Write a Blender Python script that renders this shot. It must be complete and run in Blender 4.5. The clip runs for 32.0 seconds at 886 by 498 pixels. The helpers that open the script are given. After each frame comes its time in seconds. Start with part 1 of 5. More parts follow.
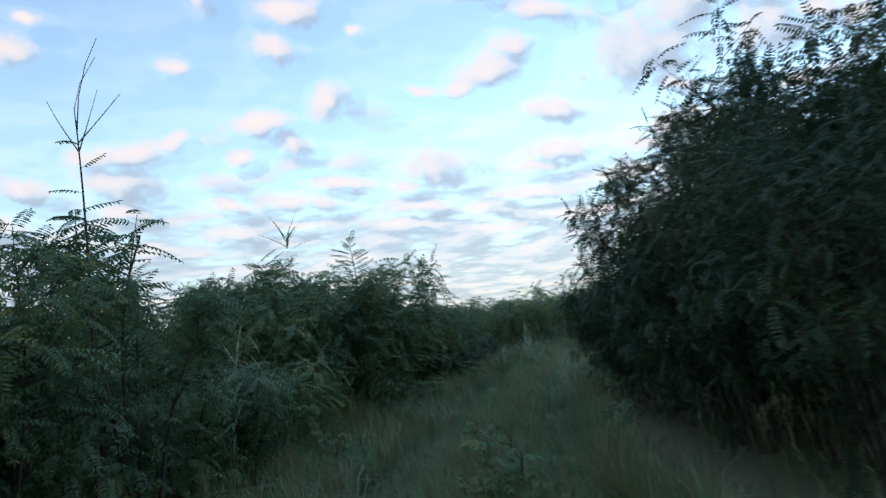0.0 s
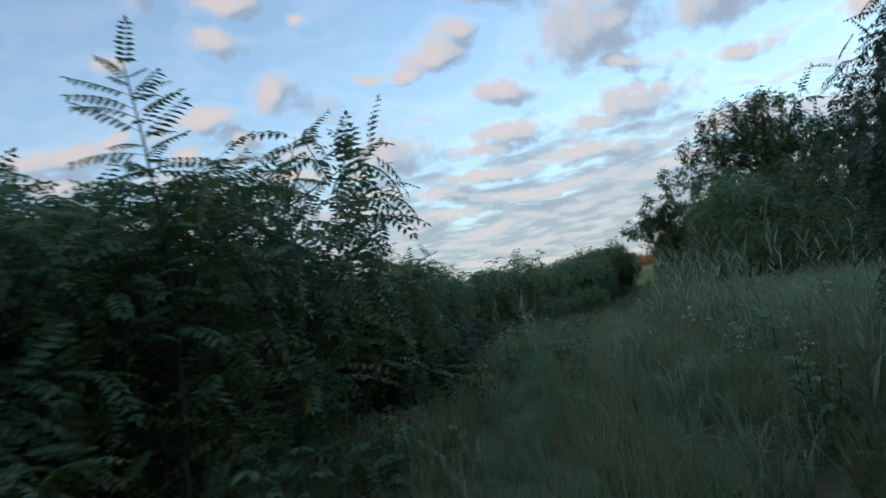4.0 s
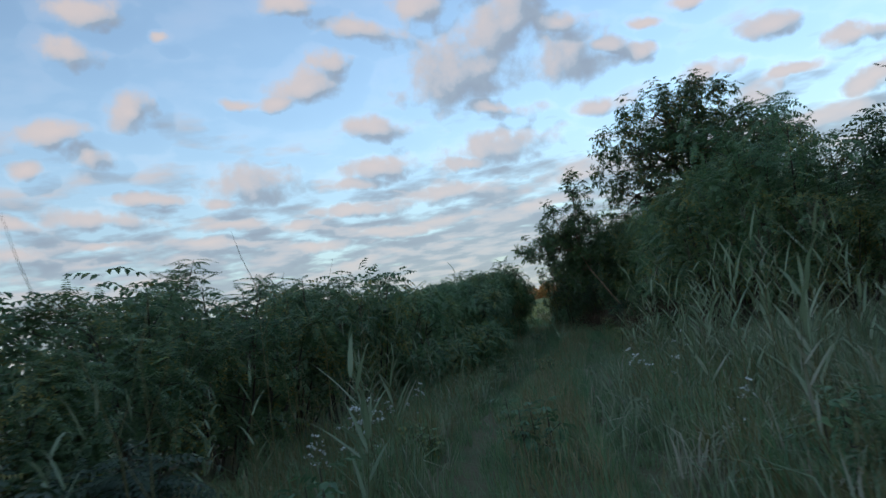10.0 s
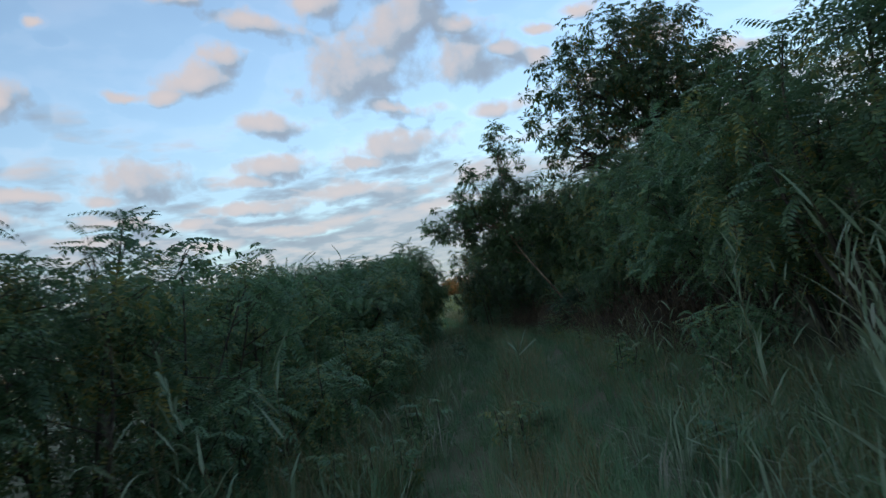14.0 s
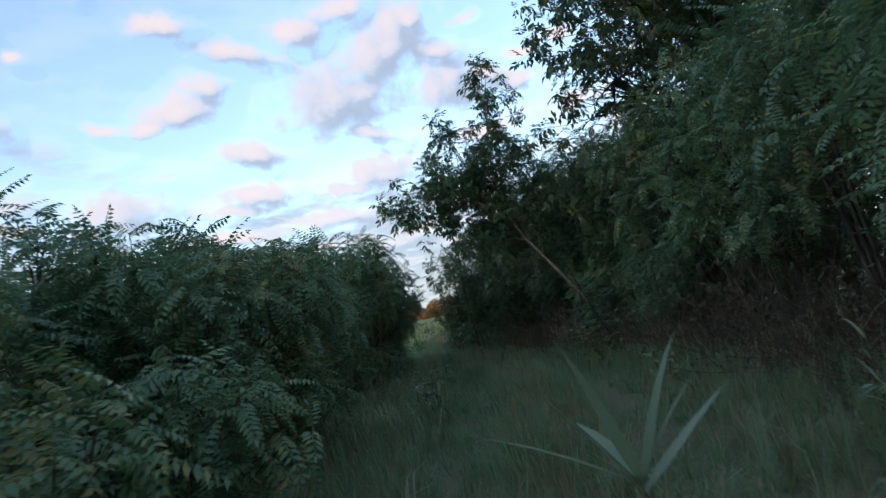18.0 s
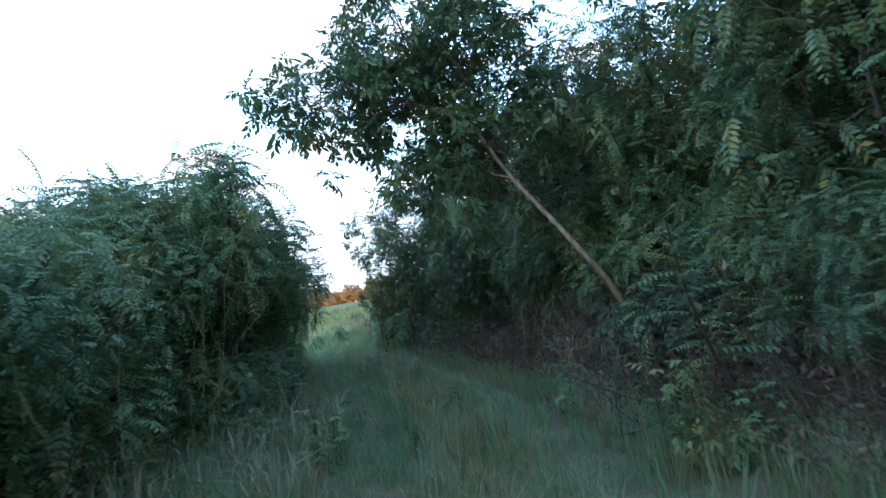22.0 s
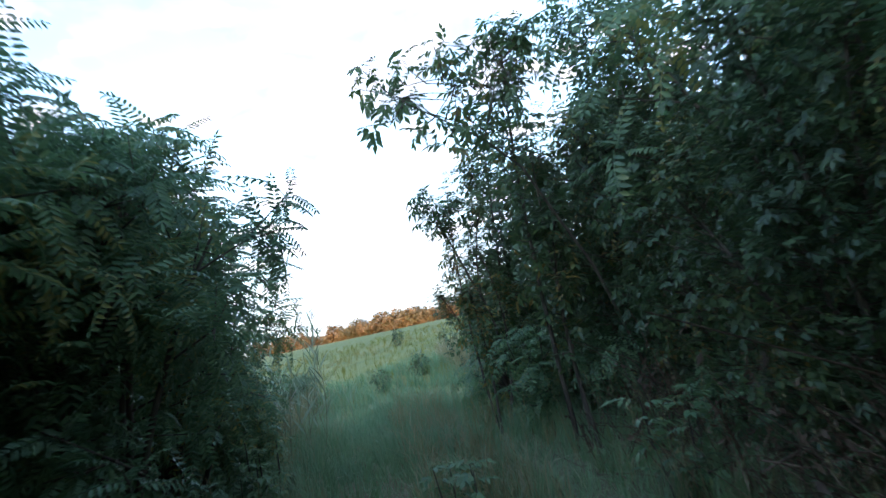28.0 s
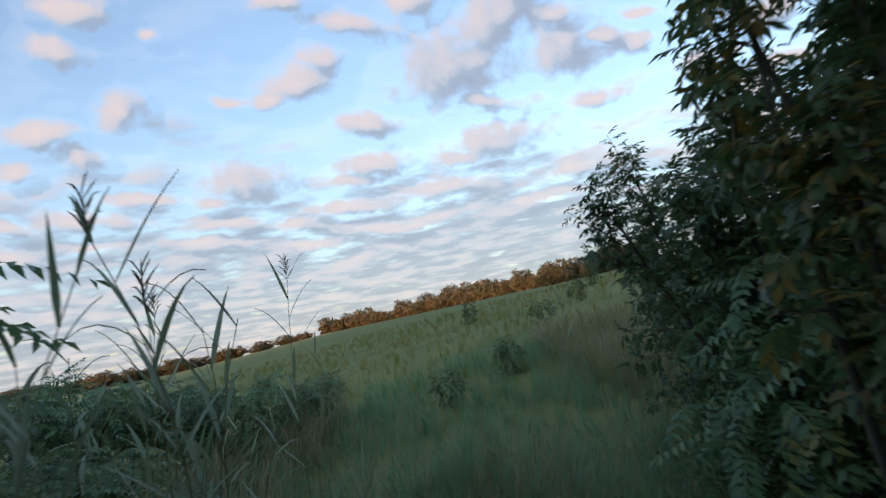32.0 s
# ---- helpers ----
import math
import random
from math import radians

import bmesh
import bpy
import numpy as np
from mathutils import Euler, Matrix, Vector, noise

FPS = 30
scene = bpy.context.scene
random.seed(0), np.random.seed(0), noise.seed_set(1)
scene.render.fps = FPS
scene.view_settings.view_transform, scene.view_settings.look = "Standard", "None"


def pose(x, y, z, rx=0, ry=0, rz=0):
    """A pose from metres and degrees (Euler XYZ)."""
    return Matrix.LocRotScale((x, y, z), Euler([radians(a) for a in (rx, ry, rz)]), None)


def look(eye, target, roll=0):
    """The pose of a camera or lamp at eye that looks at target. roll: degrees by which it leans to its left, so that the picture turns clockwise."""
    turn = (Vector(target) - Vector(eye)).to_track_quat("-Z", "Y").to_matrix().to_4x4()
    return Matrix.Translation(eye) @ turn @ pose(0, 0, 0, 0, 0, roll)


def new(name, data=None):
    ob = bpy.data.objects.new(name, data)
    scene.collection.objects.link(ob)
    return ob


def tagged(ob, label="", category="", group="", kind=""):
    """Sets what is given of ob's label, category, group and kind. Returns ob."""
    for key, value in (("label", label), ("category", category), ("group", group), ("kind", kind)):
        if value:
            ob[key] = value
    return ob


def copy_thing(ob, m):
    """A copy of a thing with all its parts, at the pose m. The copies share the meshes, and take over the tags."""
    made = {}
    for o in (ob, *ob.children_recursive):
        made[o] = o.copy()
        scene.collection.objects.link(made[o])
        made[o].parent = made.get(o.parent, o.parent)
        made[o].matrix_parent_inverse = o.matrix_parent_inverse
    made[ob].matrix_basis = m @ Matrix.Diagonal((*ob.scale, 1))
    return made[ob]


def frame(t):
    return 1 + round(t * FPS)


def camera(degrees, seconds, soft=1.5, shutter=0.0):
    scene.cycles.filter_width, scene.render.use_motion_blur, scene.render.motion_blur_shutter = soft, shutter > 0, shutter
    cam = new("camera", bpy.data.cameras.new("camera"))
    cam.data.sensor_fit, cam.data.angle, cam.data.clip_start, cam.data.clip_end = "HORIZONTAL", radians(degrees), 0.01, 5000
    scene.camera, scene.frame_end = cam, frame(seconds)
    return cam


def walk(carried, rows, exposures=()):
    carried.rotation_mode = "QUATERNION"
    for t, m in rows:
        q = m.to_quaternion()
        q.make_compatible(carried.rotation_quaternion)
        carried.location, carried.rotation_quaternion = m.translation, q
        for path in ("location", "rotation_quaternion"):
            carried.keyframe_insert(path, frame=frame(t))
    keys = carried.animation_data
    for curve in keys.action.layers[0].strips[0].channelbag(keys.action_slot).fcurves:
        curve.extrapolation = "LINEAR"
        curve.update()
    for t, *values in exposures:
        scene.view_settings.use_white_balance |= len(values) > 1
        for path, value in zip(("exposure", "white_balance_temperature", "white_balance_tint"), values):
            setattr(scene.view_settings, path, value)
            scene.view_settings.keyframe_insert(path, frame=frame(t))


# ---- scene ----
cam = camera(64.3, 32.0, soft=1.4, shutter=0.45)
# seconds, x, y, z, then the turn about x, y and z in degrees
PATH = [
    (0, 1.0179, -1.6668, 1.4169, 96.75, 6.5233, 3.2364),
    (0.5, 0.94501, -0.75812, 1.4149, 97.868, 8.4972, 6.5753),
    (1, 0.86042, 0.14162, 1.4123, 96.377, 10.008, 7.6258),
    (1.5, 0.69563, 0.99715, 1.3802, 95.393, 7.938, 7.5511),
    (2, 0.61049, 1.9391, 1.4113, 96.416, 8.2377, 6.7707),
    (2.5, 0.53778, 3.0137, 1.3565, 98.176, 10.028, 6.5715),
    (3, 0.39308, 4.2756, 1.2681, 96.829, 8.4268, 4.9847),
    (3.5, 0.37836, 5.5306, 1.2931, 96.07, 7.6898, 3.1109),
    (4, 0.49996, 6.7831, 1.3069, 95.295, 10.075, 0.064218),
    (4.5, 0.64029, 8.0008, 1.2714, 96.092, 10.432, -2.0052),
    (5.5, 0.92524, 10.287, 1.2812, 96.419, 9.4277, -5.8971),
    (6.5, 1.201, 12.466, 1.3302, 97.027, 11.356, -7.4949),
    (7, 1.2849, 13.526, 1.3627, 98.377, 9.8789, -8.6915),
    (7.5, 1.4374, 14.487, 1.382, 97.996, 9.2123, -9.4972),
    (8, 1.6125, 15.419, 1.4115, 98.232, 10.519, -10.024),
    (8.5, 1.763, 16.396, 1.4191, 97.704, 9.2402, -10.566),
    (9, 1.9019, 17.445, 1.4222, 97.354, 9.5027, -10.833),
    (9.5, 2.0344, 18.445, 1.4202, 96.599, 8.4643, -10.912),
    (10, 2.2153, 19.447, 1.4289, 96.328, 8.9726, -11.199),
    (10.5, 2.4454, 20.476, 1.4265, 95.926, 8.7729, -12.116),
    (11, 2.7009, 21.54, 1.4267, 95.866, 8.7407, -13.456),
    (11.5, 2.9678, 22.64, 1.4389, 96.098, 9.6809, -14.653),
    (12, 3.2868, 23.77, 1.4241, 96.154, 9.5336, -15.918),
    (12.5, 3.5713, 24.89, 1.4237, 96.055, 8.7312, -17.134),
    (13, 3.8974, 25.934, 1.439, 95.974, 9.882, -17.94),
    (13.5, 4.1976, 26.915, 1.4507, 95.252, 11.271, -18.619),
    (14, 4.5075, 27.854, 1.4635, 94.988, 9.8899, -19.439),
    (14.5, 4.8106, 28.8, 1.4457, 96.574, 9.821, -20.136),
    (15, 5.1428, 29.738, 1.4101, 96.672, 10.199, -20.6),
    (15.5, 5.4791, 30.665, 1.4157, 93.988, 10.664, -20.421),
    (16.5, 6.3217, 32.478, 1.2883, 95.376, 10.113, -23.631),
    (17.5, 7.1838, 34.271, 1.1793, 96.503, 11.257, -20.452),
    (18, 7.5564, 35.164, 1.2213, 96.725, 11.738, -20.35),
    (18.5, 7.8946, 36.063, 1.2437, 96.625, 10.709, -20.698),
    (19, 8.2797, 36.959, 1.2866, 96.337, 10.663, -21.061),
    (19.5, 8.6355, 37.802, 1.3385, 96.415, 9.9806, -21.71),
    (20, 9.0474, 38.618, 1.3254, 96.053, 9.1849, -22.375),
    (20.5, 9.4613, 39.434, 1.3438, 95.758, 9.6068, -22.986),
    (21, 9.8563, 40.286, 1.3682, 95.412, 9.4683, -23.837),
    (21.5, 10.23, 41.129, 1.3923, 94.94, 9.5348, -24.485),
    (22, 10.623, 42.014, 1.4223, 94.508, 8.3605, -25.227),
    (22.5, 11.007, 42.859, 1.456, 94.397, 7.7538, -25.551),
    (23, 11.443, 43.745, 1.4856, 94.188, 8.5215, -25.634),
    (23.5, 11.836, 44.586, 1.5028, 94.023, 9.5375, -25.529),
    (24, 12.171, 45.438, 1.5102, 94.547, 9.4838, -25.331),
    (24.5, 12.473, 46.2, 1.5016, 94.348, 10.022, -24.792),
    (25, 12.788, 47.073, 1.4986, 94.7, 10.912, -23.178),
    (25.5, 13.064, 47.868, 1.4983, 95.156, 9.909, -21.907),
    (26.5, 13.647, 49.645, 1.4391, 95.919, 8.4331, -17.036),
    (27.5, 14.221, 51.524, 1.4005, 96.656, 9.6588, -17.861),
    (28, 14.499, 52.47, 1.4278, 97.09, 9.8037, -16.971),
    (28.5, 14.745, 53.419, 1.447, 96.368, 8.2067, -16.494),
    (29, 14.984, 54.373, 1.4526, 96.577, 7.9993, -15.8),
    (29.5, 15.232, 55.286, 1.4917, 96.41, 9.7141, -14.845),
    (30, 15.434, 56.176, 1.5071, 96.628, 9.9341, -14.137),
    (30.5, 15.601, 57.022, 1.5091, 96.321, 8.9349, -13.664),
    (31, 15.769, 57.878, 1.5205, 96.351, 9.4492, -12.963),
    (31.5, 15.919, 58.693, 1.5215, 96.307, 10.573, -12.084),
    (32, 16.089, 59.575, 1.5693, 96.009, 10.001, -11.307),
]
# seconds, stops, kelvin, tint
EXPOSURES = [(0, 0.6, 7050, 14), (1.0, 0.2, 7050, 14), (2.5, 0.12, 7050, 14), (4.5, 0.12, 7050, 14), (8.0, 0.0, 7050, 14), (15.5, 0.06, 7050, 14),
             (17.5, 0.45, 7050, 19), (20.0, 0.75, 6750, 19), (21.0, 1.3, 6500, 19), (22.5, 1.9, 6350, 19), (24.0, 1.75, 6350, 19), (25.0, 1.55, 6450, 19),
             (28.0, 1.62, 6600, 19), (29.0, 1.25, 6900, 19), (30.0, 1.0, 7050, 19), (31.0, 0.62, 7150, 19), (32.0, 0.24, 7150, 19)]
EV = 1.55
walk(cam, [(r[0], pose(*r[1:])) for r in PATH], [(t, EV + e, k, tint) for t, e, k, tint in EXPOSURES])

# ---- light: a low sun behind the viewer, blue evening sky ----
SUN_AZ, SUN_EL = 226.0, 6.5      # degrees, clockwise from +y
sky_world = bpy.data.worlds.new("evening_sky")
scene.world = sky_world
sky_world.use_nodes = True
wn = sky_world.node_tree
sky = wn.nodes.new("ShaderNodeTexSky")
sky.sky_type, sky.sun_disc = "NISHITA", False
sky.sun_elevation, sky.sun_rotation = radians(SUN_EL), radians(SUN_AZ)
sky.air_density, sky.dust_density, sky.ozone_density = 1.0, 0.2, 2.4
wn.links.new(sky.outputs[0], wn.nodes["Background"].inputs[0])
wn.nodes["Background"].inputs[1].default_value = 0.15
sun = new("sun", bpy.data.lights.new("sun", "SUN"))
sun.data.energy, sun.data.angle, sun.data.color = 2.6, radians(0.6), (1.0, 0.62, 0.36)
az, el = radians(SUN_AZ), radians(SUN_EL)
sun_way = Vector((math.sin(az) * math.cos(el), math.cos(az) * math.cos(el), math.sin(el)))
sun.matrix_world = look(sun_way * 50, (0, 0, 0))

# ---- materials ----


def material(name):
    m = bpy.data.materials.new(name)
    m.use_nodes = True
    return m, m.node_tree.nodes, m.node_tree.links, m.node_tree.nodes["Principled BSDF"]


def ramp(nodes, stops):
    r = nodes.new("ShaderNodeValToRGB")
    els = r.color_ramp.elements
    while len(els) < len(stops):
        els.new(0.5)
    for e, (p, c) in zip(els, stops):
        e.position, e.color = p, (*c, 1)
    return r


def leaf_material(name, colours, rough=0.5, glow_through=0.36, patch=1.3, spread=0.35):
    """Leaf: colour by piece and by larger patches, some light let through."""
    m, n, l, p = material(name)
    geo, info, tc = n.new("ShaderNodeNewGeometry"), n.new("ShaderNodeObjectInfo"), n.new("ShaderNodeTexCoord")
    noise_tex = n.new("ShaderNodeTexNoise")
    noise_tex.inputs["Scale"].default_value, noise_tex.inputs["Detail"].default_value = patch, 3
    l.new(geo.outputs["Position"], noise_tex.inputs["Vector"])
    mix = n.new("ShaderNodeMath")
    mix.operation = "MULTIPLY_ADD"
    mix.inputs[1].default_value = spread
    l.new(geo.outputs["Random Per Island"], mix.inputs[0])
    l.new(noise_tex.outputs["Fac"], mix.inputs[2])
    shift = n.new("ShaderNodeMath")
    shift.operation = "MULTIPLY_ADD"
    shift.inputs[1].default_value = 0.16
    l.new(info.outputs["Random"], shift.inputs[0])
    l.new(mix.outputs[0], shift.inputs[2])
    r = ramp(n, [(0.3, colours[0]), (0.62, colours[1]), (0.92, colours[2]), (1.0, colours[3])])
    l.new(shift.outputs[0], r.inputs[0])
    l.new(r.outputs[0], p.inputs["Base Color"])
    p.inputs["Roughness"].default_value = rough
    p.inputs["Specular IOR Level"].default_value = 0.5
    tr = n.new("ShaderNodeBsdfTranslucent")
    l.new(r.outputs[0], tr.inputs[0])
    ms = n.new("ShaderNodeMixShader")
    ms.inputs[0].default_value = glow_through
    l.new(p.outputs[0], ms.inputs[1])
    l.new(tr.outputs[0], ms.inputs[2])
    l.new(ms.outputs[0], n["Material Output"].inputs[0])
    return m


def bark_material(name, dark, light, scale=14.0):
    m, n, l, p = material(name)
    tc, nt = n.new("ShaderNodeTexCoord"), n.new("ShaderNodeTexNoise")
    mp = n.new("ShaderNodeMapping")
    mp.inputs["Scale"].default_value = (1, 1, 0.25)
    nt.inputs["Scale"].default_value, nt.inputs["Detail"].default_value = scale, 8
    l.new(tc.outputs["Object"], mp.inputs[0])
    l.new(mp.outputs[0], nt.inputs["Vector"])
    r = ramp(n, [(0.35, dark), (0.7, light)])
    l.new(nt.outputs["Fac"], r.inputs[0])
    l.new(r.outputs[0], p.inputs["Base Color"])
    b = n.new("ShaderNodeBump")
    b.inputs["Strength"].default_value, b.inputs["Distance"].default_value = 0.6, 0.01
    l.new(nt.outputs["Fac"], b.inputs["Height"])
    l.new(b.outputs[0], p.inputs["Normal"])
    p.inputs["Roughness"].default_value = 0.85
    return m


LOCUST = leaf_material("locust_leaf", [(0.053, 0.105, 0.0593), (0.0975, 0.185, 0.0911), (0.164, 0.245, 0.103), (0.329, 0.28, 0.0759)], rough=0.42)
# brighter locust copy: young shrubs, and hedge parts with light put into the colour
LOCUST_PALE = leaf_material("young_and_lit_locust_leaf", [(0.0657, 0.14, 0.0773), (0.113, 0.225, 0.109), (0.178, 0.285, 0.12), (0.329, 0.31, 0.0966)], rough=0.42)
# darkened copy of the locust leaf, with deep shade put into the colour
LOCUST_SHADED = leaf_material("shaded_locust_leaf", [(0.0191, 0.045, 0.0276), (0.0318, 0.07, 0.0359), (0.053, 0.095, 0.0414), (0.127, 0.12, 0.0414)])
ASH = leaf_material("ash_leaf", [(0.0339, 0.07, 0.0359), (0.0583, 0.115, 0.0497), (0.106, 0.165, 0.058), (0.254, 0.17, 0.0414)], rough=0.4)
# ash colours raised about 1.4 times, for the leaning tree and arching sapling
ASH_PALE = leaf_material("pale_ash_leaf", [(0.0477, 0.095, 0.0469), (0.0901, 0.165, 0.069), (0.148, 0.225, 0.08), (0.276, 0.22, 0.069)], rough=0.4)
REED_LEAF = leaf_material("reed_leaf", [(0.127, 0.2, 0.117), (0.212, 0.29, 0.159), (0.307, 0.36, 0.207), (0.445, 0.4, 0.29)], rough=0.45)
REED_STEM = leaf_material("reed_stem", [(0.08, 0.11, 0.05), (0.13, 0.14, 0.06), (0.2, 0.17, 0.08), (0.26, 0.2, 0.1)], glow_through=0.05)
PLUME = leaf_material("reed_plume", [(0.09, 0.07, 0.05), (0.13, 0.1, 0.07), (0.17, 0.13, 0.09), (0.2, 0.16, 0.1)], rough=0.9)
GRASS = leaf_material("green_grass", [(0.095, 0.195, 0.098), (0.16, 0.29, 0.14), (0.23, 0.335, 0.155), (0.34, 0.345, 0.2)], patch=0.7, glow_through=0.48)
GRASS_DRY = leaf_material("dry_grass", [(0.15, 0.15, 0.062), (0.245, 0.225, 0.1), (0.33, 0.285, 0.14), (0.44, 0.37, 0.22)], patch=0.9, glow_through=0.48)
GRASS_FIELD = leaf_material("field_grass", [(0.14, 0.175, 0.036), (0.2, 0.22, 0.045), (0.26, 0.24, 0.058), (0.32, 0.25, 0.075)], patch=0.15)
# the orange of low sunlight is mixed into these leaf colours
TREELINE = leaf_material("sunlit_treeline_leaf", [(0.095, 0.12, 0.055), (0.19, 0.16, 0.07), (0.29, 0.19, 0.09), (0.37, 0.24, 0.12)], patch=0.25)
PETAL = leaf_material("flower_petal", [(0.74, 0.74, 0.7), (0.8, 0.8, 0.76), (0.86, 0.86, 0.8), (0.88, 0.84, 0.7)], glow_through=0.2)
DEAD_LEAF = leaf_material("withered_leaf", [(0.05, 0.035, 0.022), (0.1, 0.065, 0.04), (0.16, 0.105, 0.06), (0.26, 0.19, 0.12)], rough=0.8, glow_through=0.15)
BARK = bark_material("grey_brown_bark", (0.05, 0.04, 0.028), (0.15, 0.115, 0.075))
BARK_PALE = bark_material("pale_bark", (0.14, 0.085, 0.05), (0.34, 0.22, 0.135))
TWIG = bark_material("dead_twig", (0.1, 0.075, 0.05), (0.24, 0.18, 0.12), 30.0)

# ---- mesh helpers ----
rng = np.random.default_rng(7)


def mesh_from(name, verts, polys, mat):
    """verts (n, 3); polys: list of (m, k) index arrays."""
    me = bpy.data.meshes.new(name)
    polys = [np.asarray(q, dtype=np.int32) for q in polys if len(q)]
    loops = np.concatenate([q.ravel() for q in polys])
    sizes = np.concatenate([np.full(len(q), q.shape[1], dtype=np.int32) for q in polys])
    me.vertices.add(len(verts))
    me.vertices.foreach_set("co", np.asarray(verts, dtype=np.float32).ravel())
    me.loops.add(len(loops))
    me.loops.foreach_set("vertex_index", loops)
    me.polygons.add(len(sizes))
    me.polygons.foreach_set("loop_start", np.concatenate([[0], np.cumsum(sizes)[:-1]]).astype(np.int32))
    me.update(calc_edges=True)
    me.materials.append(mat)
    return me


def part(name, me, parent, label=""):
    ob = new(name, me)
    ob.parent = parent
    if label:
        tagged(ob, label)
    return ob


def thing(name, label, category, group="", kind=""):
    return tagged(new(name), label, category, group, kind)


def unit(a):
    return a / (np.linalg.norm(a, axis=-1, keepdims=True) + 1e-9)


def frames_for(ways, ups):
    """Matrices whose x axis is the way, with z near the up."""
    x = unit(ways)
    y = unit(np.cross(ups, x))
    return np.stack([x, y, np.cross(x, y)], -1)


class Bits:
    """Gathers pieces of one mesh."""

    def __init__(self):
        self.v, self.f, self.n = [], {3: [], 4: []}, 0

    def add(self, verts, polys):
        for q in polys:
            if len(q):
                self.f[np.asarray(q).shape[1]].append(np.asarray(q) + self.n)
        self.v.append(verts)
        self.n += len(verts)

    def scatter(self, template, places, turns, sizes):
        v, polys = template
        k, count = len(v), len(places)
        out = np.einsum("nij,kj->nki", turns, v) * np.asarray(sizes)[:, None, None] + places[:, None, :]
        step = (np.arange(count) * k)[:, None, None]
        self.add(out.reshape(-1, 3), [(np.asarray(q)[None] + step).reshape(-1, np.asarray(q).shape[1]) for q in polys])

    def tube(self, pts, radii, sides=5):
        pts, radii = np.asarray(pts, float), np.asarray(radii, float)
        way = unit(np.gradient(pts, axis=0))
        side = unit(np.cross(way, np.array([0.31, 0.22, 0.92]) + 1e-3))
        other = np.cross(way, side)
        a = np.arange(sides) / sides * 2 * np.pi
        ring = pts[:, None] + radii[:, None, None] * (np.cos(a)[None, :, None] * side[:, None] + np.sin(a)[None, :, None] * other[:, None])
        i = np.arange(len(pts) - 1)[:, None] * sides
        j = np.arange(sides)[None]
        k = (j + 1) % sides
        quads = np.stack([i + j, i + k, i + sides + k, i + sides + j], -1).reshape(-1, 4)
        self.add(ring.reshape(-1, 3), [quads])

    def mesh(self, name, mat):
        return mesh_from(name, np.concatenate(self.v), [np.concatenate(q) for q in self.f.values() if q], mat)


def leaflet_set(base, way, up, length, width):
    """Folded oval leaves: two quads each."""
    way, up = unit(way), unit(up)
    side = unit(np.cross(up, way))
    L, W = np.asarray(length)[:, None], np.asarray(width)[:, None] / 2
    fold = up * W * 0.35
    v = np.stack([base, base + way * L * 0.3 + side * W * 0.9 + fold, base + way * L * 0.72 + side * W * 0.8 + fold * 0.8,
                  base + way * L - up * L * 0.12, base + way * L * 0.72 - side * W * 0.8 + fold * 0.8,
                  base + way * L * 0.3 - side * W * 0.9 + fold], 1)
    i = np.arange(len(base))[:, None] * 6
    quads = np.concatenate([i + np.array([[0, 1, 2, 3]]), i + np.array([[0, 3, 4, 5]])])
    return v.reshape(-1, 3), [quads]


def kite_set(base, way, up, length, width):
    """Plainer leaves: two folded triangles each."""
    way, up = unit(way), unit(up)
    side = unit(np.cross(up, way))
    L, W = np.asarray(length)[:, None], np.asarray(width)[:, None] * 0.56
    mid = base + way * L * 0.45 + up * W * 0.3
    v = np.stack([base, mid + side * W, base + way * L - up * L * 0.12, mid - side * W], 1)
    i = np.arange(len(base))[:, None] * 4
    return v.reshape(-1, 3), [np.concatenate([i + np.array([[0, 1, 2]]), i + np.array([[0, 2, 3]])])]


def frond(pairs=6, length=0.3, droop=0.25, leaf=0.075, wide=0.032, seed=0, make=kite_set):
    """A feather leaf along +x: a curved stalk with pairs of leaflets."""
    g = np.random.default_rng(seed)
    s = np.linspace(0.18, 0.97, pairs)
    s2 = np.concatenate([np.repeat(s, 2), [1.0]])
    sgn = np.concatenate([np.tile([1.0, -1.0], pairs), [0.0]])

    def line(u):
        u = np.asarray(u)
        return np.stack([length * (u - 0.12 * droop * u ** 2), 0 * u, -length * droop * u ** 2], -1)
    base = line(s2)
    tang = unit(line(s2 + 0.02) - base)
    way = tang * (0.35 + 0.65 * (sgn == 0))[:, None] + np.stack([0 * sgn, sgn * 0.9, -0.25 - 0.2 * g.random(len(sgn))], -1) * np.abs(sgn)[:, None]
    up = np.stack([-tang[:, 2], 0.25 * g.normal(size=len(sgn)), tang[:, 0]], -1)
    size = leaf * (0.75 + 0.35 * np.sin(np.pi * np.clip(s2, 0, 0.93))) * g.uniform(0.85, 1.12, len(s2))
    b = Bits()
    b.add(*make(base, way, up, size, size * wide / leaf))
    if make is leaflet_set:
        top = line(np.concatenate([[0.0], s, [1.0]]))
        m = len(top)
        i = np.arange(m - 1)[:, None]
        b.add(np.concatenate([top, top - [0, 0, 0.005]]), [np.concatenate([i, i + 1, i + 1 + m, i + m], 1)])
    else:
        a, c = line([0.0, 0.5]), line([0.98])
        thin = np.array([[0, 0.003, 0]])
        b.add(np.concatenate([a[:1] - thin, a[:1] + thin, a[1:] + thin, a[1:] - thin, c]), [np.array([[0, 1, 2, 3]]), np.array([[3, 2, 4]])])
    return np.concatenate(b.v), [np.concatenate(q) for q in b.f.values() if q]


